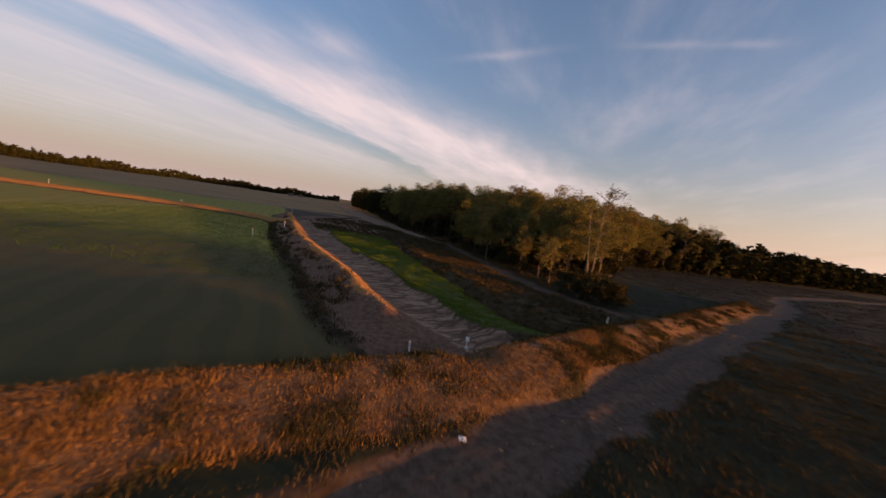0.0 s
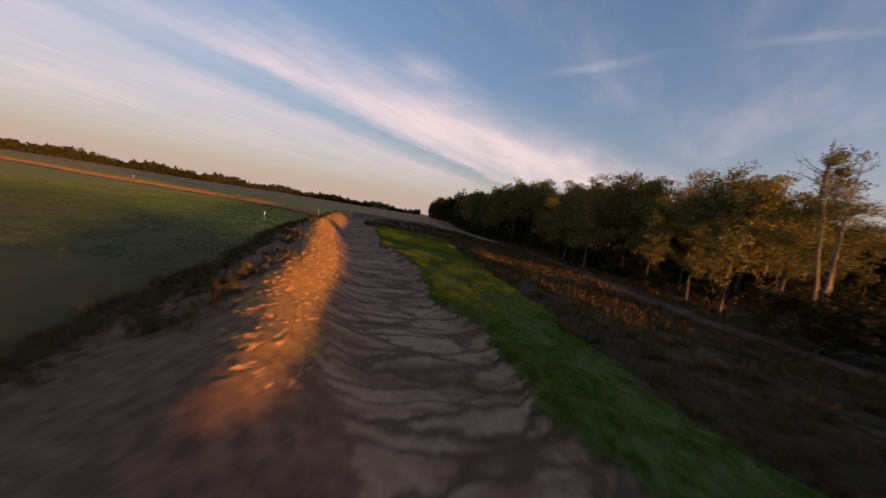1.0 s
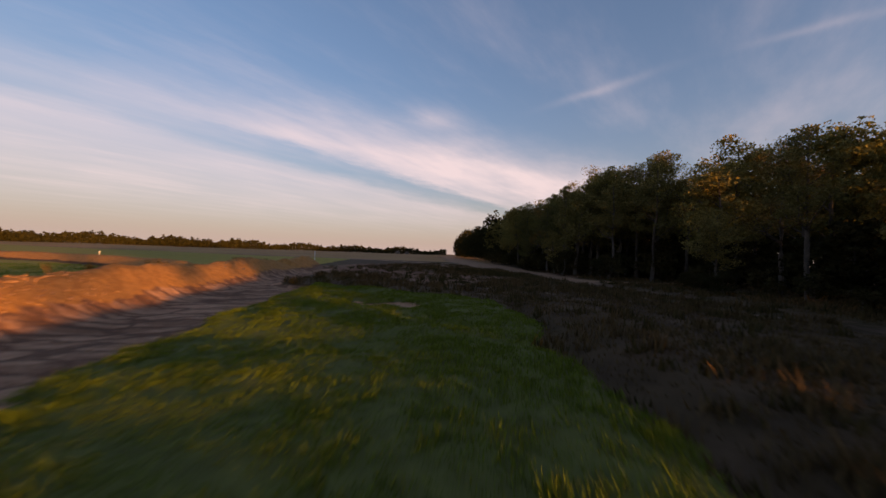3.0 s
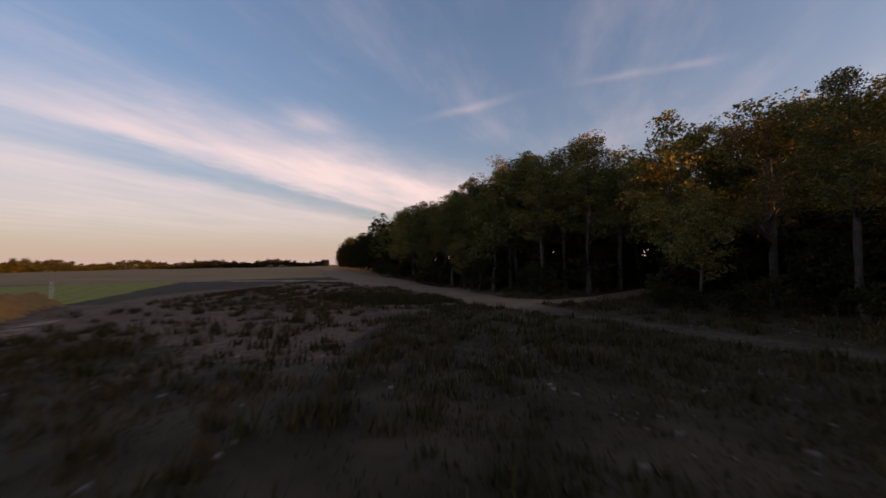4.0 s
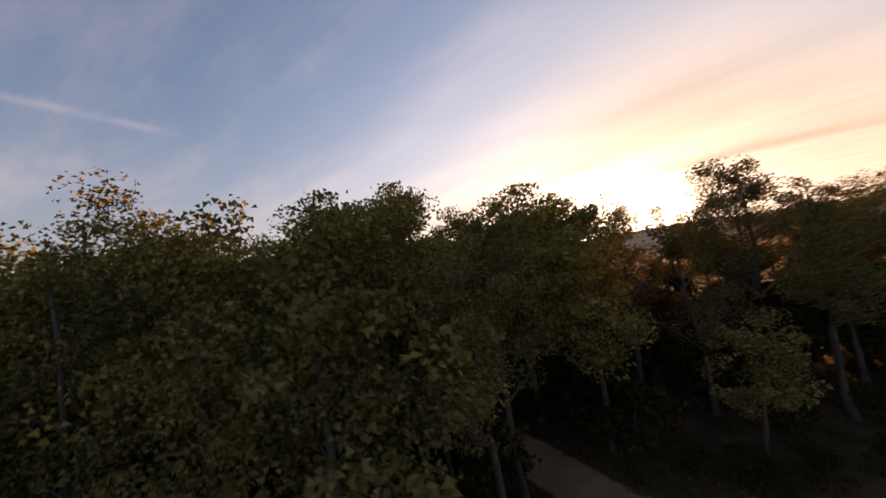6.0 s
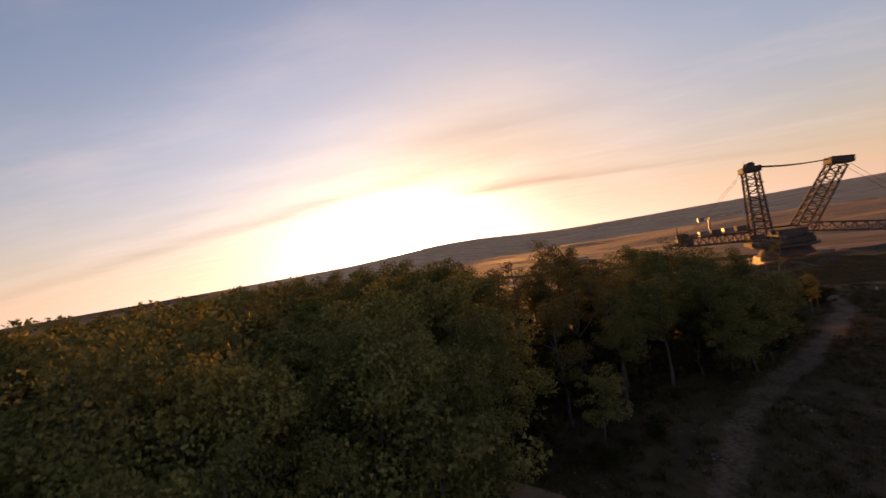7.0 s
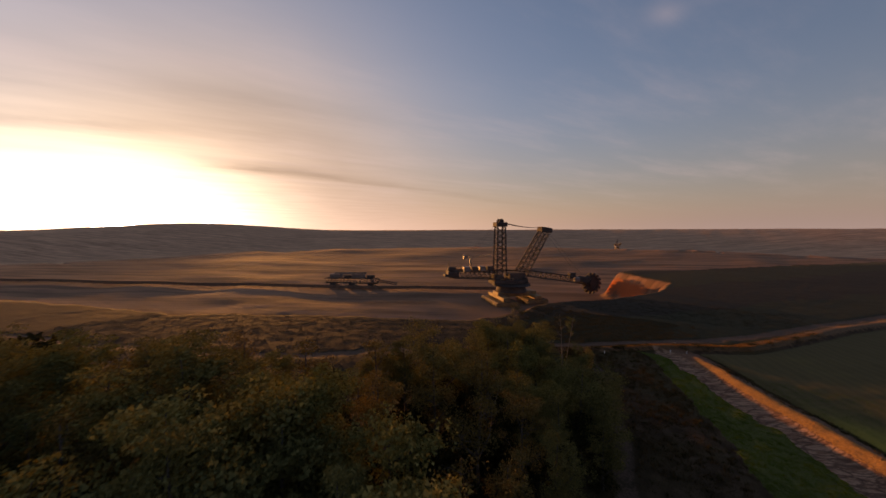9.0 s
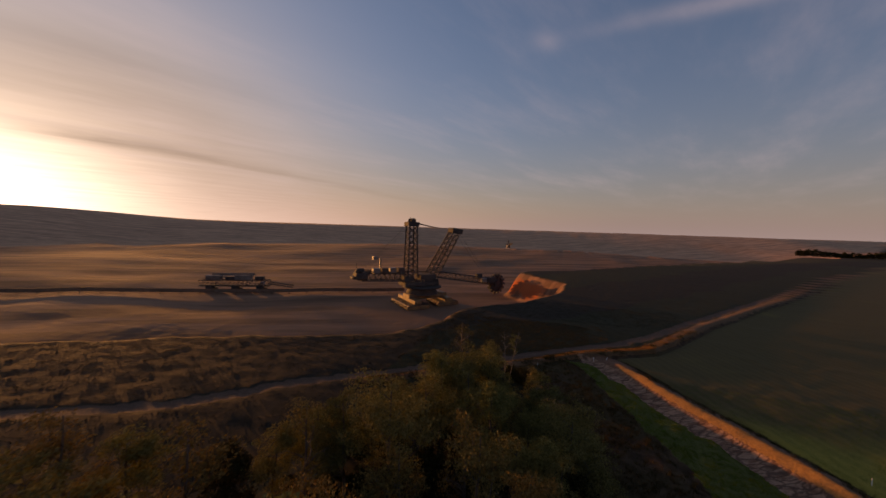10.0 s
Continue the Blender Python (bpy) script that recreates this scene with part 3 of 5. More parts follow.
    beyond = (np.abs(X) > 0) & (X < -35) & (s1 > 0)
    db, sb, _ = along_line(X, Y, TAN_EDGE)
    far_brown = smooth(-3, 3, sb * db + 2 * n_mid) * (dl > 6)
    f1 = f1 * (1 - far_brown)
    m["plots"] = smooth(-0.35, 0.35, np.sin(dr / 17.0 + 1.2 + 0.4 * n_wide)) * (X < 60)
    m["field"] = np.clip(f1 * (X < -1), 0, 1)
    m["tan"] = np.clip(far_brown * (0.75 + 0.2 * n_wide) * (1 - lumps), 0, 1)
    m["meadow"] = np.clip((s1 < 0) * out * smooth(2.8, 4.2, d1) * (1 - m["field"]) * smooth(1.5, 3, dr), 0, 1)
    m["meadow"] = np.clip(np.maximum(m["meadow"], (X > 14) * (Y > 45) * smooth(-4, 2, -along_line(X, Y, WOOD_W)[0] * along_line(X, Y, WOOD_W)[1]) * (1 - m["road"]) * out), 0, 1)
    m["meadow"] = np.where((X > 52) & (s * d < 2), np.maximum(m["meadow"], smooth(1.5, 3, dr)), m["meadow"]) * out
    # grows towards the field's far half, where sunlight is put into the colour
    m["sunlit"] = smooth(26, 66, Y + 0.12 * X + 6 * n_wide)
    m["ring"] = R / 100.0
    zone = np.zeros(X.shape, int)
    zone[m["field"] > 0.5] = 1
    zone[m["grass"] > 0.5] = 2
    zone[(mud > 0.5)] = 3
    zone[(m["road"] > 0.5)] = 4
    zone[(h1 > 0.25)] = 5
    zone[(h2 > 0.25)] = 6
    zone[(h3 > 0.25)] = 7
    zone[pit > 0.5] = 8
    return z, m, zone


def height(x, y):
    return float(land(np.array([float(x)]), np.array([float(y)]))[0][0])


def graded(lo, hi, step, fine2, step2, far, grow=1.13):
    a = list(np.arange(lo, hi + step / 2, step))
    for sign, stop in ((1, fine2[1]), (-1, fine2[0])):
        p = a[-1] if sign > 0 else a[0]
        h = step
        out = []
        while abs(p) < far:
            h = min(h * 1.2, step2) if (p < stop if sign > 0 else p > stop) else h * grow
            p += sign * h
            out.append(p)
        a = a + out if sign > 0 else out[::-1] + a
    return np.array(a)


def build_ground():
    xs = graded(-60, 32, 0.55, (-90, 240), 2.2, 4600)
    ys = graded(6, 166, 0.55, (-230, 180), 2.2, 4600)
    X, Y = np.meshgrid(xs, ys)
    Z, masks, zone = land(X, Y)
    nx = len(xs)
    q = np.arange(len(ys) - 1)[:, None] * nx + np.arange(nx - 1)[None, :]
    faces = np.stack([q, q + 1, q + nx + 1, q + nx], -1).reshape(-1, 4)
    fz = zone[:-1, :-1].reshape(-1)
    P = np.stack([X, Y, Z], -1).reshape(-1, 3)
    kinds = [("ground", "rough brown land with dark weeds, reaching to the horizon", "ground"),
             ("field", "dark green young crop field with faint drill rows", "field"),
             ("grass_strip", "bright green strip of sown grass beside the muddy track", "grass strip"),
             ("muddy_track", "churned grey-brown muddy track with ruts", "track"),
             ("dirt_road", "pale beaten dirt road with wheel ruts", "road"),
             ("straw_bank", "low bank overgrown with dry straw beside the road", "earth bank"),
             ("earth_bank", "steep bare earth bank along the muddy track", "earth bank"),
             ("far_earth_bank", "bare earth bank at the far side of the field", "earth bank"),
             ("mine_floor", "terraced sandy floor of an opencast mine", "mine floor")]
    for k, (name, label, cat) in enumerate(kinds):
        f = faces[fz == k]
        used, inv = np.unique(f, return_inverse=True)
        me = bpy.data.meshes.new(name)
        me.from_pydata(P[used].tolist(), [], inv.reshape(-1, 4).tolist())
        me.update()
        me.polygons.foreach_set("use_smooth", [True] * len(me.polygons))
        for a, v in masks.items():
            at = me.attributes.new(a, "FLOAT", "POINT")
            at.data.foreach_set("value", np.ascontiguousarray(v.reshape(-1)[used], dtype=np.float32))
        me.materials.append(GROUND)
        tagged(new(name, me), label, cat, kind="structure")


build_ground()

# ---- trees ----


def tree_meshes(seed, tall, base, spread, clumps, leaves, size, limbs=9, twin=False, girth=1.0):
    """The trunk with limbs, and the crown of many small leaves, of one tree."""
    rng = np.random.RandomState(seed)
    tv, tf = [], []
    ends = []
    for stem in range(2 if twin else 1):
        lean = rng.normal(0, 0.035, 2) + (np.array([0.10, 0.03]) * (1 if stem else -1) if twin else 0)
        hs = np.linspace(0, tall * 0.92, 8)
        wob = np.cumsum(rng.normal(0, 0.18, (8, 2)), 0) * 0.6
        spine = [Vector((lean[0] * h + (stem * 0.5) + (w[0] if i else 0), lean[1] * h + (w[1] if i else 0), h - 0.3)) for i, (h, w) in enumerate(zip(hs, wob))]
        r0 = (tall * 0.014 + 0.03) * girth
        tube(tv, tf, spine, [max(0.03, r0 * (1 - h / tall) ** 0.8 * (1.35 if i == 0 else 1)) for i, h in enumerate(hs)], 7)
        for k in range(limbs):
            h = rng.uniform(base * 0.9, tall * 0.85)
            i = min(int(h / (tall * 0.92) * 7), 6)
            f = h / (tall * 0.92) * 7 - i
            p = spine[i].lerp(spine[i + 1], f)
            a = rng.uniform(0, 2 * math.pi)
            reach = spread * rng.uniform(0.55, 1.0) * (1 - 0.55 * max(0, (h - base) / (tall - base)))
            q1 = p + Vector((math.cos(a) * reach * 0.5, math.sin(a) * reach * 0.5, reach * rng.uniform(0.25, 0.5)))
            q2 = p + Vector((math.cos(a + 0.3) * reach, math.sin(a + 0.3) * reach, reach * rng.uniform(0.4, 1.0)))
            rr = r0 * (1 - h / tall) * 0.55 + 0.02
            tube(tv, tf, [p, q1, q2], [rr, rr * 0.6, 0.02], 4)
            ends += [q1, q2]
            for j in range(3):
                b = rng.uniform(0, 2 * math.pi)
                s0 = q1.lerp(q2, rng.uniform(0, 0.9))
                s1 = s0 + Vector((math.cos(b), math.sin(b), rng.uniform(0.2, 1.1))) * reach * rng.uniform(0.25, 0.5)
                tube(tv, tf, [s0, s1], [rr * 0.35, 0.012], 3)
                ends.append(s1)
        ends += [spine[-1], spine[-2]]
    ends = np.array([tuple(e) for e in ends])
    cen = []
    for k in range(clumps):
        if k < len(ends):
            c = ends[k]
        else:
            u = rng.normal(size=3)
            u /= np.linalg.norm(u)
            u *= rng.uniform(0.45, 1.0) ** 0.5
            mid = base + (tall - base) * 0.52
            c = np.array([u[0] * spread * 0.95, u[1] * spread * 0.95, mid + u[2] * (tall - base) * 0.5])
            c[:2] += ends[:, :2].mean(0) * 0.6
        cen.append(c)
    cen = np.array(cen)
    per = leaves // clumps
    rad = spread * rng.uniform(0.13, 0.30, len(cen))
    u = rng.normal(size=(len(cen), per, 3))
    u /= np.linalg.norm(u, axis=2)[..., None]
    u *= rng.uniform(0.12, 1.0, (len(cen), per, 1)) ** 0.45
    pts = (cen[:, None] + u * rad[:, None, None] * np.array([1.3, 1.3, 0.85])).reshape(-1, 3)
    pts = pts[pts[:, 2] > base * 0.55]
    v, f = quads(pts, rng.uniform(0.6, 1.3, len(pts)) * size, rng, flat=0.35, three=True)
    tr = bpy.data.meshes.new("trunk")
    tr.from_pydata(tv, [], tf)
    tr.polygons.foreach_set("use_smooth", [True] * len(tr.polygons))
    cr = bpy.data.meshes.new("crown")
    cr.from_pydata(v.tolist(), [], f.tolist())
    return tr, cr


def make_tree(name, meshes, bark, leaf, label, category="tree", group=""):
    e = thing(name, label, category, group=group)
    for nm, me, mat in (("trunk", meshes[0], bark), ("crown", meshes[1], leaf)):
        if me is None or not len(me.polygons):
            continue
        me.materials.append(mat)
        o = new(nm, me)
        o.parent = e
    return e


G_WOOD = "trees of the wood"
SPECIES = (
    # name, seed, height, crown base, spread, clumps, leaves, limbs, foliage, label
    ("oak_tree", 11, 21, 4.8, 4.8, 95, 1.0, 9, 0, "tall dark green oak with a broad crown in the wood"),
    ("oak_tree", 12, 23, 8.0, 4.2, 85, 0.9, 9, 0, "tall dark green oak with a high crown in the wood"),
    ("hornbeam_tree", 13, 17, 4.5, 4.4, 90, 1.0, 9, 2, "green hornbeam with a dense rounded crown in the wood"),
    ("hornbeam_tree", 14, 14, 3.5, 4.0, 80, 0.85, 9, 0, "lower green hornbeam at the edge of the wood"),
    ("oak_tree", 15, 20, 5.5, 4.4, 60, 0.5, 11, 1, "half-bare autumn oak with brownish leaves in the wood"),
    ("bare_tree", 16, 21, 7.0, 3.8, 40, 0.12, 20, 1, "nearly bare tree with fine twigs in the wood"),
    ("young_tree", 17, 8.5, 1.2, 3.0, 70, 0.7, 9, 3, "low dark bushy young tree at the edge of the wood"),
)
TALL = [s[2] for s in SPECIES]
KINDS, FINE = [], []
for nm, seed, tall, low, wide_, clumps, dense, limbs, foliage, lab in SPECIES:
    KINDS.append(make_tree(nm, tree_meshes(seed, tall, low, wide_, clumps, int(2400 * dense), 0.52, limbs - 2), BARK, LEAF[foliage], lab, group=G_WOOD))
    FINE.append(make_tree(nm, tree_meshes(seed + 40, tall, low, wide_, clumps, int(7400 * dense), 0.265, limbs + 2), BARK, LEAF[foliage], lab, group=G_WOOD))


def place(kind, x, y, scale, turn):
    o = copy_thing(kind, pose(x, y, height(x, y), 0, 0, turn))
    o.scale = (scale * random.uniform(0.92, 1.08), scale * random.uniform(0.92, 1.08), scale)
    return o


def in_wood(x, y):
    """How deep a place lies in the wood."""
    X, Y = np.array([x], float), np.array([y], float)
    w = WOOD_W + WOOD_W2 + [(-110, 420), (-262, 1120)]
    dw, sw, _ = along_line(X, Y, w)
    de, se, _ = along_line(X, Y, WOOD_E)
    dp, _, _ = along_line(X, Y, PATH_IN)
    return min(-dw[0] * sw[0], de[0] * se[0]), dp[0]


def east_of(x, y):
    return along_line(np.array([float(x)]), np.array([float(y)]), WOOD_E)[0][0]


NAMED = [(0, 2.2, 139.0, 0.97), (5, 8.9, 137.4, 0.95), (1, 20.2, 133.8, 0.95), (1, 10.8, 112.2, 0.73), (4, 12.5, 119.8, 0.86), (2, 34.8, 124.9, 1.38), (4, 21.4, 110, 1.15), (0, 34, 103.5, 1.12), (4, 30, 119.5, 1.05),
         (0, 12.5, 93.5, 0.86), (2, 17.0, 90.0, 0.86), (2, 19.5, 84.0, 0.78), (0, 19.0, 100.0, 0.8),
         (5, 33.5, 71, 1.08), (0, 29.5, 61.5, 0.7), (2, 29, 67.5, 0.8)]
EXTRA = {}
for k, x, y, s in NAMED:
    nm, seed, tall, low, wide_, clumps, dense, limbs, foliage, lab = SPECIES[k]
    if k not in EXTRA:
        EXTRA[k] = make_tree(nm, tree_meshes(seed + 80, tall, low * 1.25, wide_, clumps, int(13000 * dense), 0.2, limbs + 5), BARK, LEAF[foliage], lab, group=G_WOOD)
    place(EXTRA[k], x, y, s, random.uniform(0, 360))
taken = [(x, y) for _, x, y, _ in NAMED] + [(25.3, 57.0)]
tries = 0
while len(taken) < 310 and tries < 16000:
    tries += 1
    x, y = random.uniform(-45, 135), random.uniform(46, 235)
    deep, gap = in_wood(x, y)
    if deep < 0.8 or gap < 3.6 or deep > 75:
        continue
    room = 3.4 if deep < 8 else 5.2 + 0.02 * deep
    if y > 185 or x > 75:
        room += 2.0
    if 98 < y < 127 and deep > 2:
        room = 5.4
    if 108 < y < 123 and deep > 2 and x < 42:
        room = 6.0
    inner = 27 < x < 68 and 98 < y < 130
    gaps = 5 < x < 66 and 109 < y < 121 and deep > 3
    if inner:
        room = 5.6
    if gaps:
        room = 7.4
    if 101 < y < 126 and deep < 2.0:
        continue
    if y < 64:
        room = 4.6
    if 74 < y < 109 and east_of(x, y) < 9:
        room = 3.5
    open_tip = 64 < y + 0.466 * x < 83 and y < 77
    if open_tip:
        room = 5.6
    if any((x - a) ** 2 + (y - b) ** 2 < room * room for a, b in taken):
        continue
    east = east_of(x, y)
    top = 15.0 + 0.35 * min(deep, 22) if y < 128 else 16.6 + 0.5 * min(deep, 14)
    top = min(top, 14.0 + 0.7 * east)
    rim = 74 < y < 109 and east < 9
    if 95 < y < 125 and abs(x - 13.5) > 3 and deep < 12 and not rim:
        top = min(top, 11.0 if deep < 6 else 15.0)
    if 63 < y < 98 and abs(x - 21.7 + 0.08 * (y - 62)) < 3.8:
        top = min(top, 8.5 + 0.2 * (y - 63))
    if y < 75 and x < 24:
        top = min(top, 13.5)
    if y < 70 and x < 28:
        top = min(top, 8.0)
    if inner:
        top = 21.0 if east > 5 else 15
    if gaps and x < 30:
        top = min(top, 9.5)
    top *= random.uniform(0.84, 1.07)
    taken.append((x, y))
    if (deep < 4 and y > 70 and random.random() < 0.4) or (east < 5 and not rim and not inner and random.random() < 0.4):
        k = random.choice((6, 6, 3))
        top = min(top, random.uniform(7, 11))
    else:
        k = random.choices((0, 1, 2, 3, 4, 5), (45, 0, 55, 10, 0, 0) if rim and not inner else (0, 8, 0, 0, 40, 52) if gaps else (20, 35, 25, 0, 16, 4) if inner else (20, 30, 15, 2, 23, 10) if 98 < y < 127 else (34, 10, 46, 0, 8, 2) if y < 75 else (28, 18, 28, 12, 9, 5))[0]
    if open_tip:
        k = 1
    near = inner or (deep < 11 and 62 < y < 186) or (deep < 45 and 90 < y < 188)
    under = k in EXTRA and ((132 < y < 184 and deep < 18 and x < 14) or (82 < y < 114 and deep < 13))
    place(EXTRA[k] if under else (FINE if near else KINDS)[k], x, y, top / TALL[k], random.uniform(0, 360))
count = 0
while count < 165:
    x, y = random.uniform(-25, 95), random.uniform(56, 185)
    deep, gap = in_wood(x, y)
    if deep < 6 or deep > 60 or gap < 4.6 or (64 < y + 0.466 * x < 83 and y < 77):
        continue
    if any((x - a) ** 2 + (y - b) ** 2 < 6 for a, b in taken):
        continue
    count += 1
    taken.append((x, y))
    place(KINDS[6], x, y, random.uniform(0.7, 1.05), random.uniform(0, 360))
for e in KINDS + FINE + list(EXTRA.values()):
    for o in (*e.children, e):
        bpy.data.objects.remove(o)
# shrubs wear the leaf colour darkened for shade
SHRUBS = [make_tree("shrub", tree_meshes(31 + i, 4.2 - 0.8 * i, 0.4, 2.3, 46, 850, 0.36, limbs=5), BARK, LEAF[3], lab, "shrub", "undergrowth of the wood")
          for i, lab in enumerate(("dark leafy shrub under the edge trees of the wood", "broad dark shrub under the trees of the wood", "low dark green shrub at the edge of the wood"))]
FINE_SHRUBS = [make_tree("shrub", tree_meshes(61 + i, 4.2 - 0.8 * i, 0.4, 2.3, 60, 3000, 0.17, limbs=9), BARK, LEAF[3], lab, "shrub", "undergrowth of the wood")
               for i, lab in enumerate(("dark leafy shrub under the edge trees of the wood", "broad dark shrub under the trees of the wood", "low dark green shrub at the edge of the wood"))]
count = 0
while count < 296:
    x, y = random.uniform(-40, 95), random.uniform(44, 205)
    deep, gap = in_wood(x, y)
    east = along_line(np.array([x]), np.array([y]), WOOD_E)[0][0]
    if gap < 3.2 or deep < (-1.0 if y > 97 else -2.6) or deep > 40:
        continue
    if y < 97 and deep > 5 and east > 7 and random.random() < 0.5:
        continue
    if x > 60 and east > 7:
        continue
    if 64 < y + 0.466 * x < 76 and y < 77 and value_noise(np.array([y + 0.466 * x]), np.array([3.0]), 0.3, 61)[0] < 0.35:
        continue
    if deep > 9 and random.random() < 0.35:
        continue
    count += 1
    low = 0.6 if (100 < y < 127 and deep < 7) or (76 < y + 0.466 * x < 84 and y < 78) else 1.0
    close = (y < 72 and deep < 4) or (deep < 2.5 and 96 < y < 150)
    place(random.choice(FINE_SHRUBS if close else SHRUBS), x, y, low * random.uniform(0.8, 1.35), random.uniform(0, 360))
for _ in range(26):
    y = random.uniform(46, 56)
    x = 21.5 - 0.25 * (y - 46) + random.uniform(0.3, 6.0)
    if y + 0.466 * x < 63.5 and along_line(np.array([x]), np.array([y]), WOOD_E)[0][0] > 0.5:
        place(random.choice(FINE_SHRUBS), x, y, random.uniform(0.6, 0.95), random.uniform(0, 360))
EDGE = make_tree("oak_tree", tree_meshes(143, 12.5, 2.6, 4.4, 90, 12000, 0.2, limbs=14), BARK, LEAF[0], "broad low-crowned oak beside the lane at the wood's edge", group=G_WOOD)
for x, y, s in ((11.6, 80.5, 0.98), (10.4, 86.0, 0.92), (9.4, 91.0, 1.0), (8.6, 96.5, 0.88)):
    place(EDGE, x, y, s, 57 * x)
for o in (*EDGE.children, EDGE):
    bpy.data.objects.remove(o)
birch = make_tree("birch_tree", tree_meshes(51, 17, 10.5, 1.9, 34, 900, 0.18, limbs=12, twin=True, girth=0.6), BIRCH, LEAF[2], "pale two-stemmed birch leaning apart at the wood's corner", "tree")
birch.location = (25.3, 57.0, height(25.3, 57.0))
birch.rotation_euler.z = radians(10)
for e in SHRUBS + FINE_SHRUBS:
    for o in (*e.children, e):
        bpy.data.objects.remove(o)


def far_wood():
    """The wood further off: many small clumped crowns in one mesh."""
    rng = np.random.RandomState(5)
    pts = []
    for y in np.arange(215, 1120, 6.0):
        edge = np.interp(y, [196, 235, 420, 1120], [-29.5, -46, -110, -262])
        for row in range(3):
            x = edge + 3 + row * 7 + rng.uniform(-2, 2)
            h = rng.uniform(15, 23)
            n = int(340 if y < 420 else 80)
            u = rng.normal(size=(n, 3))
            u /= np.linalg.norm(u, axis=1)[:, None]
            pts.append((np.array([x, y + rng.uniform(-2, 2), h * 0.55]) + u * np.array([4.2, 4.2, h * 0.45]) * rng.uniform(0.75, 1.05, (n, 1)), 0.85 if y < 420 else 2.4))
    for x in np.arange(100, 262, 4.3):
        low = np.interp(x, [72, 110, 180, 300, 420], [121, 140, 165, 210, 245])
        for row in range(3):
            h = rng.uniform(12, 18) * np.interp(x, [105, 262], [1.0, 0.75])
            u = rng.normal(size=(170, 3))
            u /= np.linalg.norm(u, axis=1)[:, None]
            pts.append((np.array([x + rng.uniform(-4, 4), low + 4 + row * 7 + rng.uniform(-3, 3), h * 0.5]) + u * np.array([rng.uniform(2.5, 6.0), 4.2, h * 0.5]) * rng.uniform(0.75, 1.05, (170, 1)), 1.5))
    c = np.concatenate([p for p, _ in pts])
    s = np.concatenate([np.full(len(p), z) for p, z in pts]) * rng.uniform(0.7, 1.2, len(c))
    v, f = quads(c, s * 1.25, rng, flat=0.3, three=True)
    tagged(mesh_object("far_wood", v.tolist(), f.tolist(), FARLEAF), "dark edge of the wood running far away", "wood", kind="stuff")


far_wood()


def far_treeline():
    """Low lines of trees on the horizon beyond the fields."""
    rng = np.random.RandomState(8)
    cs, ss = [], []
    for a in np.arange(95, 300, 0.22):
        r = 760 + 120 * math.sin(a * 0.07) + 60 * math.sin(a * 0.31) + (400 if a > 190 else 0)
        h = 12 + 3 * math.sin(a * 0.9) + rng.uniform(-3, 4)
        x, y = r * math.cos(radians(a)), r * math.sin(radians(a))
        if y > 150 and x > np.interp(y, [196, 420, 1120], [-40, -140, -330]):
            continue
        if a > 240:
            continue
        n = 90
        u = rng.normal(size=(n, 3))
        u /= np.linalg.norm(u, axis=1)[:, None]
        cs.append(np.array([x, y, h * 0.5]) + u * np.array([4, 4, h * 0.5]) * rng.uniform(0.6, 1.05, (n, 1)))
        ss.append(rng.uniform(2.2, 4.0, n))
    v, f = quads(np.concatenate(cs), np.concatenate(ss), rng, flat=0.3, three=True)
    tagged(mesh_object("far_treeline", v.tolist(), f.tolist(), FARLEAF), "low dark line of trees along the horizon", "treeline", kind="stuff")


far_treeline()

# ---- bucket wheel excavator ----
U = Vector((-0.653, -0.757, 0))      # from the counterweight to the wheel
EXC = Vector((121, -118.5, -22.0))


def lattice(bm, a, b, wa, wb, bays, w=0.7, depth=None):
    """A four-legged lattice mast or boom from a to b."""
    a, b = Vector(a), Vector(b)
    d = (b - a).normalized()
    side = Vector((0, 1, 0))
    nrm = d.cross(side).normalized()
    rows = []
    for i in range(bays + 1):
        f = i / bays
        c = a.lerp(b, f)
        s = wa + (wb - wa) * f
        t = (depth or s)
        rows.append([c + side * s * 0.5 * i1 + nrm * t * 0.5 * i2 for i1, i2 in ((-1, -1), (1, -1), (1, 1), (-1, 1))])
    for k in range(4):
        add_beam(bm, rows[0][k], rows[-1][k], w)
    for i in range(bays):
        for k in range(4):
            j = (k + 1) % 4
            add_beam(bm, rows[i][k], rows[i + 1][j], w * 0.5)
            add_beam(bm, rows[i + 1][k], rows[i + 1][j], w * 0.5)


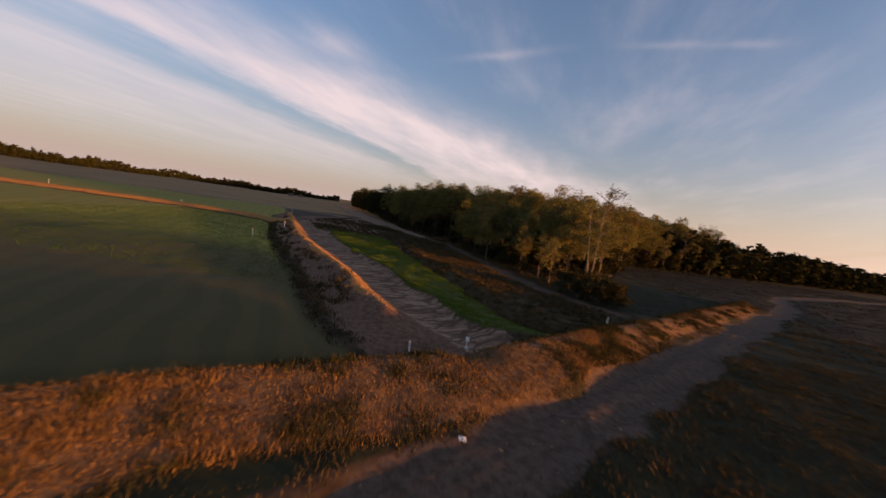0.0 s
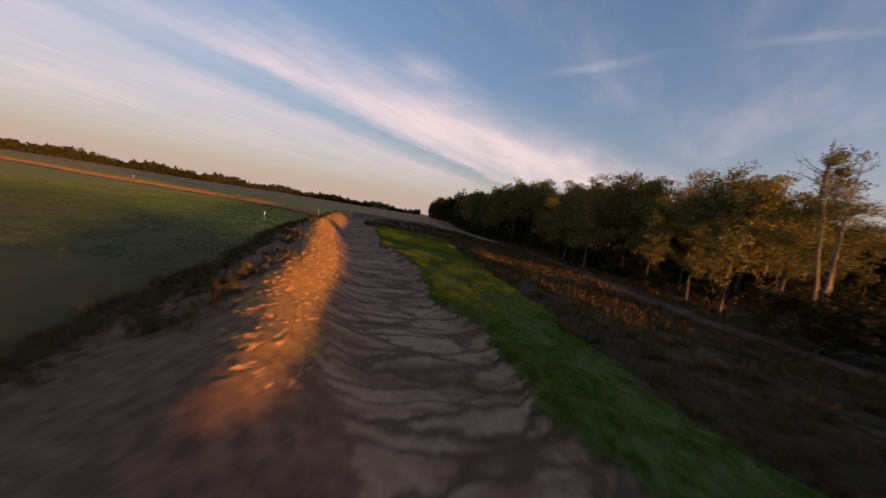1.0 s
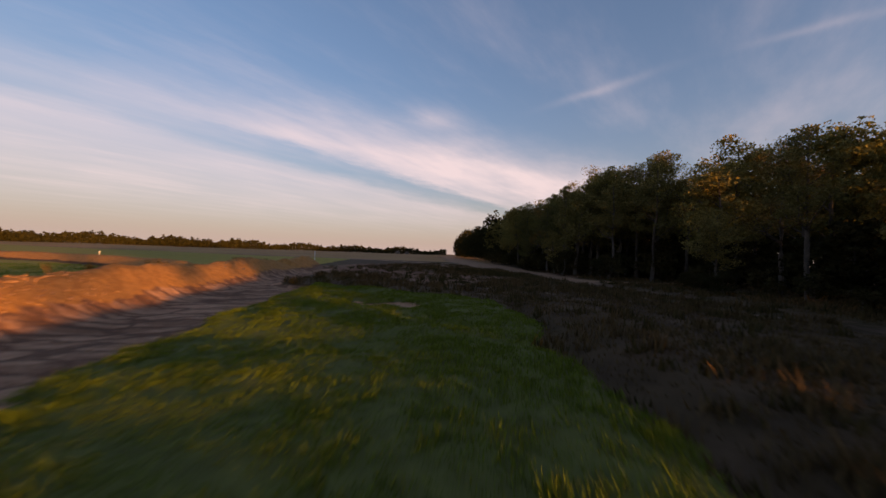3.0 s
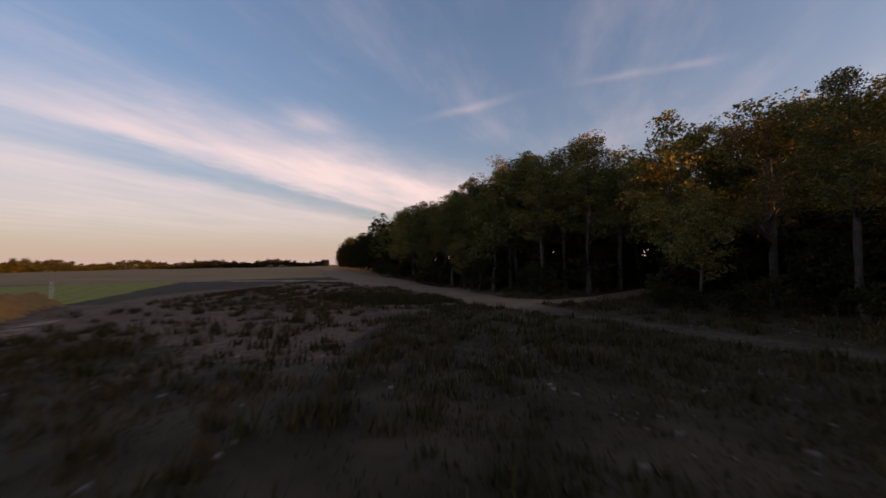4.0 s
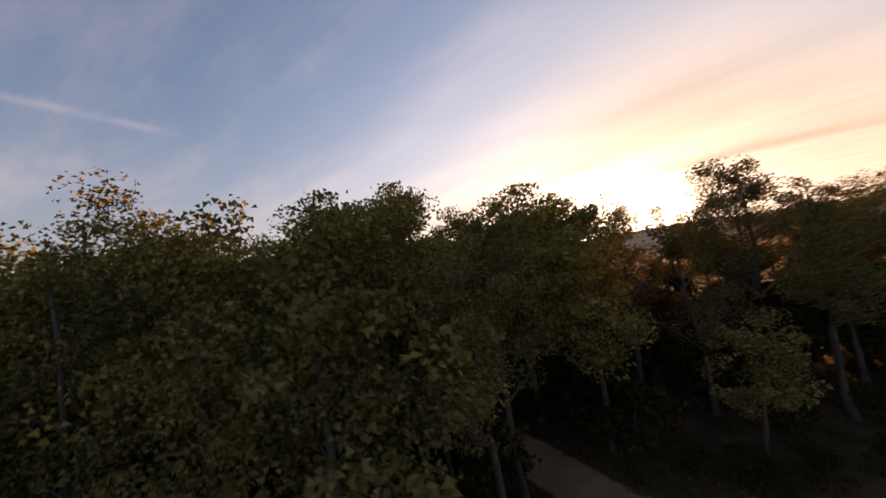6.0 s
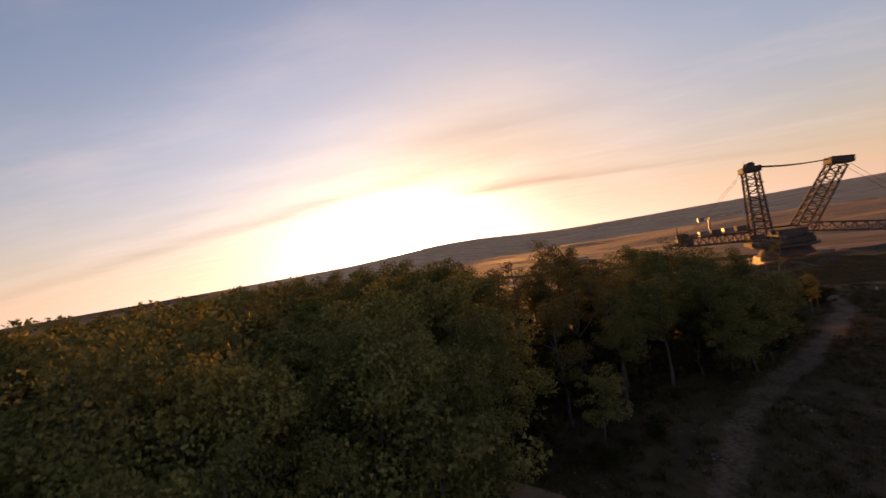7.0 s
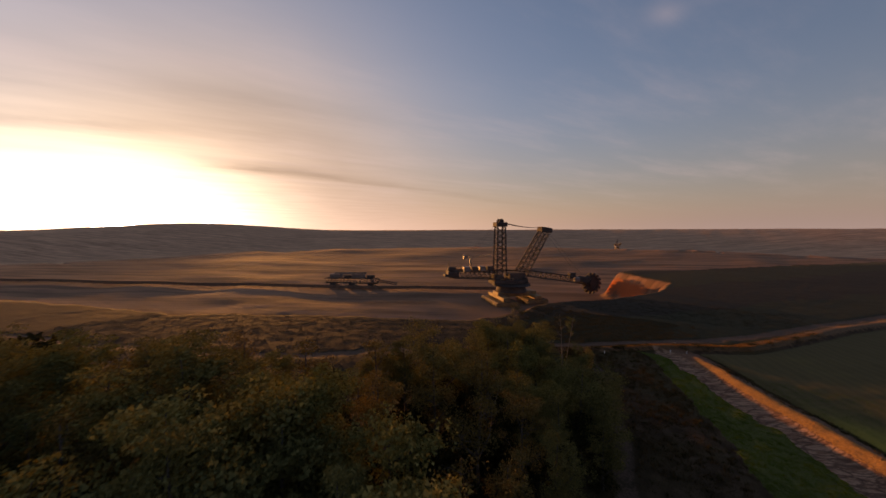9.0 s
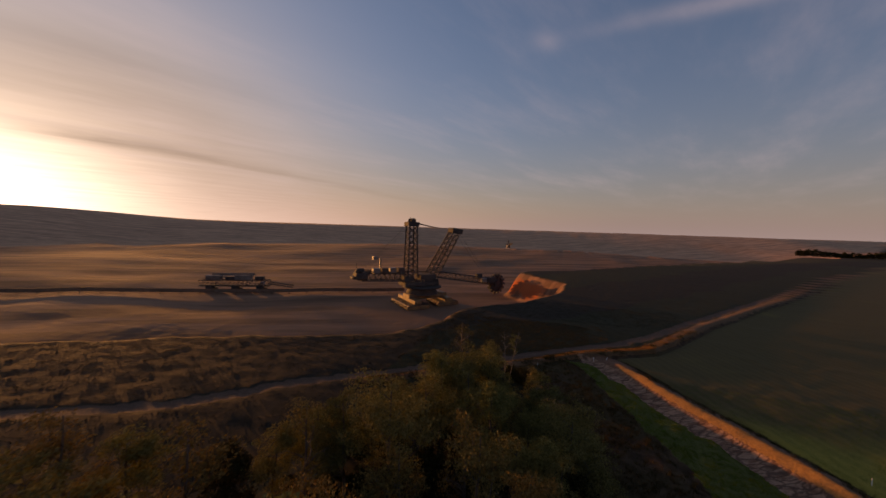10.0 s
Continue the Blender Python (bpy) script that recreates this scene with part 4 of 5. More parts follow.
def excavator():
    e = thing("bucket_wheel_excavator", "huge grey and ochre bucket wheel excavator working on the mine floor", "excavator", EXC, math.atan2(U.y, U.x))
    # crawlers
    for gx in (-12, 16):
        for k in range(8 if gx < 0 else 5):
            y = -21 + k * 4.2 if gx < 0 else -17 + k * 4.2
            bm = bmesh.new()
            prof = [(-8.2, 0.0), (8.2, 0.0), (9.4, 1.0), (9.4, 2.1), (8.4, 3.1), (-8.4, 3.1), (-9.4, 2.1), (-9.4, 1.0)]
            ends = [[bm.verts.new((gx + px_, y + s, pz)) for px_, pz in prof] for s in (-1.55, 1.55)]
            for i in range(8):
                j = (i + 1) % 8
                bm.faces.new((ends[0][i], ends[0][j], ends[1][j], ends[1][i]))
            bm.faces.new(ends[0][::-1])
            bm.faces.new(ends[1])
            track = part("crawler_track", bm, OCHRE, e, "ochre dusty crawler track")
            bm = bmesh.new()
            for i in range(12):
                add_box(bm, (0.5, 3.4, 0.3), (gx - 8 + i * 1.45, y, 3.2))
            for i in range(3):
                add_box(bm, (0.35, 3.4, 0.4), (gx - 9.5, y, 0.7 + i * 0.8))
            part("track_shoes", bm, DARKSTEEL, track)
    bm = bmesh.new()
    for gx in (-12, 16):
        add_box(bm, (6, 32 if gx < 0 else 22, 3.0), (gx, -5.5 if gx < 0 else -8, 4.8), bevel=0.4)
    add_box(bm, (34, 12, 4), (2, -5, 7.0), bevel=0.6)
    part("undercarriage", bm, OCHRE, e, "ochre undercarriage")
    bm = bmesh.new()
    r = bmesh.ops.create_cone(bm, cap_ends=True, segments=40, radius1=13, radius2=10.5, depth=5)
    bmesh.ops.translate(bm, verts=r["verts"], vec=(0, -3, 11.0))
    part("slewing_ring", bm, STEEL, e)
    bm = bmesh.new()
    r = bmesh.ops.create_cone(bm, cap_ends=True, segments=40, radius1=15.5, radius2=15.5, depth=0.8)
    bmesh.ops.translate(bm, verts=r["verts"], vec=(0, -3, 13.9))
    for k in range(30):
        a = k * 2 * math.pi / 30
        add_beam(bm, (15.2 * math.cos(a), -3 + 15.2 * math.sin(a), 14.2), (15.2 * math.cos(a), -3 + 15.2 * math.sin(a), 15.5), 0.12)
    part("walkway", bm, DARKSTEEL, e)
    # superstructure
    bm = bmesh.new()
    add_box(bm, (30, 14, 3.0), (-2, -1, 16.2), bevel=0.3)
    add_box(bm, (14, 11, 6.0), (4, -1, 20.5), bevel=0.3)
    add_box(bm, (8, 9, 4.5), (-12, 0, 20.0), bevel=0.3)
    part("upper_deck", bm, STEEL, e)
    bm = bmesh.new()
    lattice(bm, (-12, 0, 21.5), (-50, 0, 23.5), 9, 8, 9, 0.8, 5.5)
    part("counterweight_boom", bm, STEEL, e)
    bm = bmesh.new()
    add_box(bm, (9, 11, 5.5), (-50, 0, 24.0), bevel=1.2)
    add_box(bm, (5, 5, 4.0), (-52, -2.5, 28.0), bevel=1.2)
    add_box(bm, (4, 4, 3.0), (-48.5, 2.5, 27.8), bevel=0.8)
    add_box(bm, (3, 8, 2.0), (-55.5, 0, 23.0), bevel=0.5)
    for k in range(9):
        add_beam(bm, (-55 + k * 1.3, -5.6, 26.5), (-55 + k * 1.3, -5.6, 28.0), 0.14)
    add_beam(bm, (-55.5, -5.6, 28.0), (-44, -5.6, 28.0), 0.14)
    add_beam(bm, (-53, 0, 29), (-53, 0, 33.5), 0.35)
    part("counterweight", bm, DARKSTEEL, e)
    for k in range(4):
        bm = bmesh.new()
        add_box(bm, (5.2, 5, 3.6), (-20 - k * 6.5, -4.4, 28.0), bevel=0.2)
        for j in range(3):
            add_box(bm, (0.9, 0.08, 1.1), (-21.6 - k * 6.5 + j * 1.6, -6.93, 28.4))
        part("machine_house", bm, PALE if k % 2 else STEEL, e)
    # crane on the counterweight boom
    bm = bmesh.new()
    add_beam(bm, (-34, 2, 27), (-34, 2, 37), 1.0)
    lattice(bm, (-38, 2, 37.5), (-16, 2, 38.0), 1.6, 1.2, 9, 0.25)
    add_box(bm, (3, 2.4, 2.6), (-38.5, 2, 37.0))
    part("service_crane", bm, PALE, e)
    # railings, pipes and cabinets on the decks
    clutter = random.Random(77)
    for k in range(26):
        bm = bmesh.new()
        x, y = clutter.uniform(-16, 12), clutter.choice((-6.6, -5.2, 4.6, 6.0)) + clutter.uniform(-0.6, 0.6)
        add_box(bm, (clutter.uniform(0.8, 3.2), clutter.uniform(0.8, 2.0), clutter.uniform(0.8, 2.6)), (x, y, 18.6), bevel=0.12)
        part("switch_cabinet", bm, clutter.choice((STEEL, DARKSTEEL, OCHRE)), e)
    for y0, x0, x1, z0 in ((-7.6, -17, 13, 17.7), (7.0, -17, 13, 17.7), (-4.8, -48, -14, 27.0), (4.8, -48, -14, 27.0), (-4.3, 14, 70, 21.5)):
        bm = bmesh.new()
        drop = -0.1613 if x0 == 14 else 0.0
        n = int((x1 - x0) / 1.6)
        for i in range(n + 1):
            x = x0 + (x1 - x0) * i / n
            z = z0 + drop * (x - x0) + (3.0 if x0 == 14 else 0.0)
            add_beam(bm, (x, y0, z), (x, y0, z + 1.2), 0.09)
        for hz in (0.6, 1.2):
            zz = z0 + (3.0 if x0 == 14 else 0.0) + hz
            add_beam(bm, (x0, y0, zz), (x1, y0, zz + drop * (x1 - x0)), 0.08)
        part("railing", bm, DARKSTEEL, e)
    for k in range(5):
        bm = bmesh.new()
        add_beam(bm, (-46 + k * 0.4, 1.5 - k * 0.5, 27.2 + k * 0.15), (8, 1.5 - k * 0.5, 24.2 + k * 0.2), 0.35, sides=8)
        part("pipe", bm, STEEL if k % 2 else OCHRE, e)
    for k in range(6):
        bm = bmesh.new()
        add_beam(bm, (-13.4 + (k % 2) * 8.8, -4.2, 22 + k * 6.5), (-13.4 + ((k + 1) % 2) * 8.8, -4.2, 28.5 + k * 6.5), 0.5, 0.25)
        part("stair_flight", bm, DARKSTEEL, e)
    # masts
    bm = bmesh.new()
    lattice(bm, (-9, 0, 21), (-9, 0, 62), 8.5, 6.5, 9, 0.9)
    part("main_mast", bm, STEEL, e)
    bm = bmesh.new()
    add_box(bm, (9.5, 9, 3.6), (-9, 0, 63.5), bevel=0.4)
    for s in (-1, 1):
        r = bmesh.ops.create_cone(bm, cap_ends=True, segments=20, radius1=2.2, radius2=2.2, depth=0.8)
        bmesh.ops.rotate(bm, verts=r["verts"], cent=(0, 0, 0), matrix=Matrix.Rotation(math.pi / 2, 3, "X"))
        bmesh.ops.translate(bm, verts=r["verts"], vec=(-9, s * 2.5, 66))
        add_beam(bm, (-9 + s * 3, s * 3, 65), (-9 + s * 3, s * 3, 69), 0.15)
    part("mast_head", bm, DARKSTEEL, e)
    bm = bmesh.new()
    lattice(bm, (10, 0, 22), (31, 0, 57), 8.0, 6.5, 8, 0.9)
    part("leaning_mast", bm, STEEL, e)
    bm = bmesh.new()
    add_box(bm, (10, 9, 4), (32, 0, 59), Matrix.Rotation(0.15, 3, "Y"), bevel=0.4)
    part("mast_head", bm, DARKSTEEL, e)
    for y in (-3, -1, 1, 3):
        bm = bmesh.new()
        pts = [Vector((-8, y, 65.2)).lerp(Vector((31, y, 60.5)), i / 8) - Vector((0, 0, 1.3 * math.sin(math.pi * i / 8))) for i in range(9)]
        for p, q in zip(pts, pts[1:]):
            add_beam(bm, p, q, 0.28)
        part("stay_cable", bm, DARKSTEEL, e)
    for y in (-3.2, 3.2):
        bm = bmesh.new()
        add_beam(bm, (-11, y, 64), (-48, y, 27), 0.13)
        part("back_stay", bm, DARKSTEEL, e)
        bm = bmesh.new()
        add_beam(bm, (33, y, 58), (68, y, 17.5), 0.13)
        part("front_stay", bm, DARKSTEEL, e)
    # wheel boom and wheel
    bm = bmesh.new()
    lattice(bm, (12, 0, 23), (74, 0, 13), 8, 5, 13, 0.8, 5)
    part("wheel_boom", bm, STEEL, e)
    bm = bmesh.new()
    add_box(bm, (9, 5, 5), (68, -4.5, 15.5), Matrix.Rotation(0.16, 3, "Y"), bevel=0.3)
    add_box(bm, (6, 4, 5), (62, 4.5, 18), bevel=0.3)
    part("drive_house", bm, DARKSTEEL, e)
    bm = bmesh.new()
    add_box(bm, (4.5, 3.4, 3.6), (60, -6.0, 16), bevel=0.3)
    part("cabin", bm, PALE, e, "pale glazed driver's cabin")
    wheel = new("bucket_wheel")
    wheel.parent, wheel.location = e, (79, 0, 11)
    bm = bmesh.new()
    for r_out, r_in, w in ((7.6, 6.2, 2.6), (3.0, 0.0, 3.4)):
        n = 32
        loops = []
        for rr, yy in ((r_out, -w / 2), (r_out, w / 2), (max(r_in, 0.05), w / 2), (max(r_in, 0.05), -w / 2)):
            loops.append([bm.verts.new((rr * math.cos(2 * math.pi * i / n), yy, rr * math.sin(2 * math.pi * i / n))) for i in range(n)])
        for a, b in zip(loops, loops[1:] + loops[:1]):
            for i in range(n):
                bm.faces.new((a[i], a[(i + 1) % n], b[(i + 1) % n], b[i]))
    for k in range(12):
        a = 2 * math.pi * k / 12
        add_beam(bm, (2.5 * math.cos(a), 0, 2.5 * math.sin(a)), (6.8 * math.cos(a), 0, 6.8 * math.sin(a)), 0.7)
    r = bmesh.ops.create_cone(bm, cap_ends=True, segments=32, radius1=6.3, radius2=6.3, depth=0.5)
    bmesh.ops.rotate(bm, verts=r["verts"], cent=(0, 0, 0), matrix=Matrix.Rotation(math.pi / 2, 3, "X"))
    part("rim", bm, DARKSTEEL, wheel)
    for k in range(14):
        a = 2 * math.pi * k / 14
        bm = bmesh.new()
        add_box(bm, (2.6, 3.4, 2.3), (8.4 * math.cos(a), 0, 8.4 * math.sin(a)), Matrix.Rotation(-a + 0.3, 3, "Y"), taper=0.7, bevel=0.2)
        part("bucket", bm, DARKSTEEL, wheel)


excavator()

# ---- small growth and loose things ----


def blades(points, tall, spread, per, rng, width=0.035, bent=True):
    """Tufts of narrow blades standing on the points."""
    n = len(points) * per
    p = np.repeat(points, per, 0) + np.concatenate([rng.normal(0, spread, (n, 2)), np.zeros((n, 1))], 1)
    h = rng.uniform(0.45, 1.1, n) * np.repeat(tall, per)
    a = rng.uniform(0, 2 * math.pi, n)
    lean = rng.uniform(0.1, 0.7, n) * h
    side = np.stack([-np.sin(a), np.cos(a), np.zeros(n)], 1) * (width * rng.uniform(0.6, 1.4, n))[:, None]
    tip = p + np.stack([np.cos(a) * lean, np.sin(a) * lean, h], 1)
    mid = p + np.stack([np.cos(a) * lean * 0.3, np.sin(a) * lean * 0.3, h * 0.6], 1)
    if not bent:
        return np.stack([p - side * 1.3, p + side * 1.3, tip], 1).reshape(-1, 3), np.arange(n * 3).reshape(n, 3)
    v = np.stack([p - side, p + side, mid + side * 0.8, tip, mid - side * 0.8], 1).reshape(-1, 3)
    return v, np.arange(n * 5).reshape(n, 5)


def scatter(n, box, keep, rng):
    """Places on the ground within a box where keep(x, y, z, masks) holds."""
    x, y = rng.uniform(box[0], box[1], n), rng.uniform(box[2], box[3], n)
    z, m, _ = land(x, y)
    ok = keep(x, y, z, m)
    return np.stack([x, y, z - 0.03], 1)[ok]


def growth():
    rng = np.random.RandomState(21)
    p = scatter(90000, (-34, 13, 28, 99), lambda x, y, z, m: m["grass"] > 0.55, rng)
    tuft = np.clip(1.0 + 0.5 * value_noise(p[:, 0], p[:, 1], 0.9, 45), 0.6, 1.5)
    v, f = blades(p, rng.uniform(0.08, 0.17, len(p)) * tuft, 0.12, 18, rng, 0.012, False)
    tagged(mesh_object("grass", v.tolist(), f.tolist(), GRASS), "fresh green grass blades on the sown strip", "grass", kind="stuff")
    p = scatter(85000, (-40, 62, -24, 66), lambda x, y, z, m: (m["straw"] > 0.2) & (m["road"] < 0.4) & (along_line(x, y, RIDGE_1)[0] < 6.5), rng)
    p = np.concatenate([p, scatter(26000, (-18, 18, 2, 34), lambda x, y, z, m: (m["straw"] > 0.15) & (m["road"] < 0.4) & (along_line(x, y, RIDGE_1)[0] < 6.5), rng)])
    patch = np.clip(0.55 + 0.75 * value_noise(p[:, 0], p[:, 1], 0.45, 36), 0.55, 1.25)
    v, f = blades(p, rng.uniform(0.12, 0.36, len(p)) * patch, 0.2, 11, rng, 0.015, False)
    tagged(mesh_object("dry_straw", v.tolist(), f.tolist(), STRAW), "dry orange-brown straw on the bank by the road", "dry grass", kind="stuff")
    p = p[(rng.rand(len(p)) < 0.14 + 0.3 * smooth(8, 20, p[:, 0])) & (value_noise(p[:, 0], p[:, 1], 0.7, 37) > 0.3 - 0.4 * smooth(8, 20, p[:, 0])) & (np.hypot(p[:, 0] - 5, p[:, 1] - 21) > 4.0)]
    v, f = blades(p, rng.uniform(0.25, 0.5, len(p)), 0.28, 30, rng, 0.02, False)
    tagged(mesh_object("green_weeds", v.tolist(), f.tolist(), WEED), "clumps of dark green weeds on the straw bank", "weeds", kind="stuff")

    def rough(x, y, z, m):
        free = (m["grass"] < 0.2) & (m["bare"] < 0.2) & (m["mud"] < 0.2) & (m["road"] < 0.3) & (m["soil"] < 0.2) & (m["field"] < 0.3) & (m["sand"] < 0.2) & (m["straw"] < 0.3) & (m["tan"] < 0.3)
        return free
    p = scatter(22000, (-48, 24, 24, 175), lambda x, y, z, m: rough(x, y, z, m) & (m["earth"] < 0.45), rng)
    tall = (0.12 + 0.35 * np.clip(value_noise(p[:, 0], p[:, 1], 0.22, 31) + 0.3, 0, 1.2)) * rng.uniform(0.7, 1.3, len(p))
    v, f = blades(p, tall, 0.28, 7, rng, 0.028, False)
    tagged(mesh_object("dark_weeds", v.tolist(), f.tolist(), BROWNWEED), "dark withered weeds and tussocks on the rough land", "weeds", kind="stuff")
    p = scatter(14000, (-48, 24, 28, 150), lambda x, y, z, m: rough(x, y, z, m) & (value_noise(x, y, 0.12, 33) > 0.15), rng)
    v, f = blades(p, rng.uniform(0.25, 0.7, len(p)), 0.2, 6, rng, 0.03)
    tagged(mesh_object("withered_grass", v.tolist(), f.tolist(), BROWNWEED), "withered brown grass in patches on the rough land", "dry grass", kind="stuff")
    p = scatter(30000, (-26, 20, 28, 112), lambda x, y, z, m: rough(x, y, z, m) & (along_line(x, y, GREEN_R)[1] < 0) & (value_noise(x, y, 0.35, 38) > -0.45), rng)
    v, f = blades(p, (0.12 + 0.22 * np.clip(value_noise(p[:, 0], p[:, 1], 0.6, 34) + 0.3, 0, 1.2)) * rng.uniform(0.7, 1.3, len(p)), 0.22, 7, rng, 0.022, False)
    tagged(mesh_object("rough_grass", v.tolist(), f.tolist(), BROWNWEED), "rough brown grass between the green strip and the wood", "grass", kind="stuff")
    p = scatter(1900, (-46, 22, 30, 150), rough, rng)
    v, f = blades(p, rng.uniform(0.3, 0.75, len(p)), 0.26, 24, rng, 0.035, False)
    tagged(mesh_object("dark_tussocks", v.tolist(), f.tolist(), WEED), "dark weed tussocks scattered on the rough land", "tussocks", kind="stuff")
    p = scatter(2600, (-46, 22, 30, 165), rough, rng)
    p = p[value_noise(p[:, 0], p[:, 1], 0.15, 35) > -0.1]
    v, f = blades(p, rng.uniform(0.35, 0.8, len(p)), 0.22, 34, rng, 0.03, False)
    tagged(mesh_object("tussocks", v.tolist(), f.tolist(), BROWNWEED), "brown grass tussocks scattered on the rough land", "tussocks", kind="stuff")
    p = scatter(20000, (-75, -6, 34, 102), lambda x, y, z, m: m["field"] > 0.6, rng)
    v, f = blades(p, rng.uniform(0.12, 0.24, len(p)), 0.3, 7, rng, 0.016, False)
    tagged(mesh_object("young_crop", v.tolist(), f.tolist(), GRASS), "short green blades of the young crop in the field", "crop", kind="stuff")

    def banked(x, y, z, m):
        d, s, _ = along_line(x, y, RIDGE_2)
        return (d < 5.6) & (s > 0) & (m["soil"] < 0.4) & (d > 3.7)
    p = scatter(30000, (-52, 2, 22, 110), banked, rng)
    v, f = blades(p, rng.uniform(0.1, 0.4, len(p)), 0.25, 9, rng, 0.03, False)
    tagged(mesh_object("bank_weeds", v.tolist(), f.tolist(), BROWNWEED), "dark withered weeds on the shaded side of the earth bank", "weeds", kind="stuff")

    def open_land(x, y, z, m):
        return ((y < -20) | (x > 48)) & (m["meadow"] > 0.5) & (m["road"] < 0.3) & ((along_line(x, y, WOOD_E)[1] < 0) | (y < 40))
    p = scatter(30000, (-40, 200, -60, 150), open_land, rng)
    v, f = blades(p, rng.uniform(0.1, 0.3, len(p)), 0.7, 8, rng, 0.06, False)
    tagged(mesh_object("meadow_weeds", v.tolist(), f.tolist(), SHADEWEED), "dark rough grass of the meadow beside the mine", "grass", kind="stuff")
    p = scatter(9000, (-36, -8, 122, 142), lambda x, y, z, m: (m["road"] < 0.3) & (np.hypot((x + 19) / 8.0, (y - 131) / 4.5) + 0.4 * value_noise(x, y, 0.3, 39) < 1), rng)
    v, f = blades(p, rng.uniform(0.2, 0.6, len(p)), 0.2, 9, rng, 0.03, False)
    tagged(mesh_object("weed_patch", v.tolist(), f.tolist(), WEED), "patch of dark green weeds beside the lane", "weeds", kind="stuff")
    p = scatter(11000, (3, 44, -14, 32), rough, rng)
    v, f = blades(p, rng.uniform(0.12, 0.42, len(p)), 0.25, 7, rng, 0.022, False)
    tagged(mesh_object("withered_weeds", v.tolist(), f.tolist(), BROWNWEED), "withered brown weeds beside the dirt road", "weeds", kind="stuff")
    p = scatter(9000, (-4, 60, -16, 48), lambda x, y, z, m: (along_line(x, y, RIDGE_1)[1] < 0) & (m["road"] < 0.3) & (m["straw"] < 0.4) & (value_noise(x, y, 0.5, 44) > -0.1), rng)
    v, f = blades(p, rng.uniform(0.12, 0.4, len(p)) * rng.choice([0.7, 1.0, 1.3], len(p)), 0.3, 16, rng, 0.022, False)
    tagged(mesh_object("roadside_tussocks", v.tolist(), f.tolist(), BROWNWEED), "brown grass tussocks on the rough ground by the road", "tussocks", kind="stuff")
    p = scatter(11000, (-10, 64, -12, 66), lambda x, y, z, m: rough(x, y, z, m) & (x - 0.6 * y > -14), rng)
    v, f = blades(p, rng.uniform(0.08, 0.26, len(p)), 0.25, 9, rng, 0.016, False)
    tagged(mesh_object("stubble_weeds", v.tolist(), f.tolist(), WEED), "low dark weeds beside the dirt road", "weeds", kind="stuff")


def clods():
    rng = np.random.RandomState(22)
    p = scatter(9000, (-60, 14, 20, 128), lambda x, y, z, m: ((m["mud"] > 0.4) | (m["soil"] > 0.3)) & (rng.rand(len(x)) < np.where(m["soil"] > 0.3, 0.6, 0.35)), rng)
    lumps = scatter(60000, (-40, 3, 21, 84), lambda x, y, z, m: (m["soil"] > 0.3) & (along_line(x, y, RIDGE_2)[0] < 3), rng)
    p = np.concatenate([p, lumps[:4500]])
    q = scatter(2500, (-12, 40, 4, 45), lambda x, y, z, m: m["road"] > 0.3, rng)
    p = np.concatenate([p, q])
    n = len(p)
    cube = np.array([(-1, -1, -0.6), (1, -1, -0.6), (1, 1, -0.6), (-1, 1, -0.6), (-0.7, -0.7, 0.7), (0.7, -0.7, 0.7), (0.7, 0.7, 0.7), (-0.7, 0.7, 0.7)])
    s = rng.uniform(0.012, 0.045, n) * rng.choice([1, 1, 1, 1.8], n)
    a = rng.uniform(0, 2 * math.pi, n)
    c = cube[None] * s[:, None, None] * rng.uniform(0.6, 1.4, (n, 8, 1))
    x = c[..., 0] * np.cos(a)[:, None] - c[..., 1] * np.sin(a)[:, None]
    y = c[..., 0] * np.sin(a)[:, None] + c[..., 1] * np.cos(a)[:, None]
    v = np.stack([x, y, c[..., 2] + s[:, None] * 0.3], -1) + p[:, None]
    box = np.array([(3, 2, 1, 0), (4, 5, 6, 7), (0, 1, 5, 4), (1, 2, 6, 5), (2, 3, 7, 6), (3, 0, 4, 7)])
    f = (box[None] + (np.arange(n) * 8)[:, None, None]).reshape(-1, 4)
    tagged(mesh_object("earth_clods", v.reshape(-1, 3).tolist(), f.tolist(), CLOD), "loose clods of earth on the track and bank", "clods", kind="stuff")


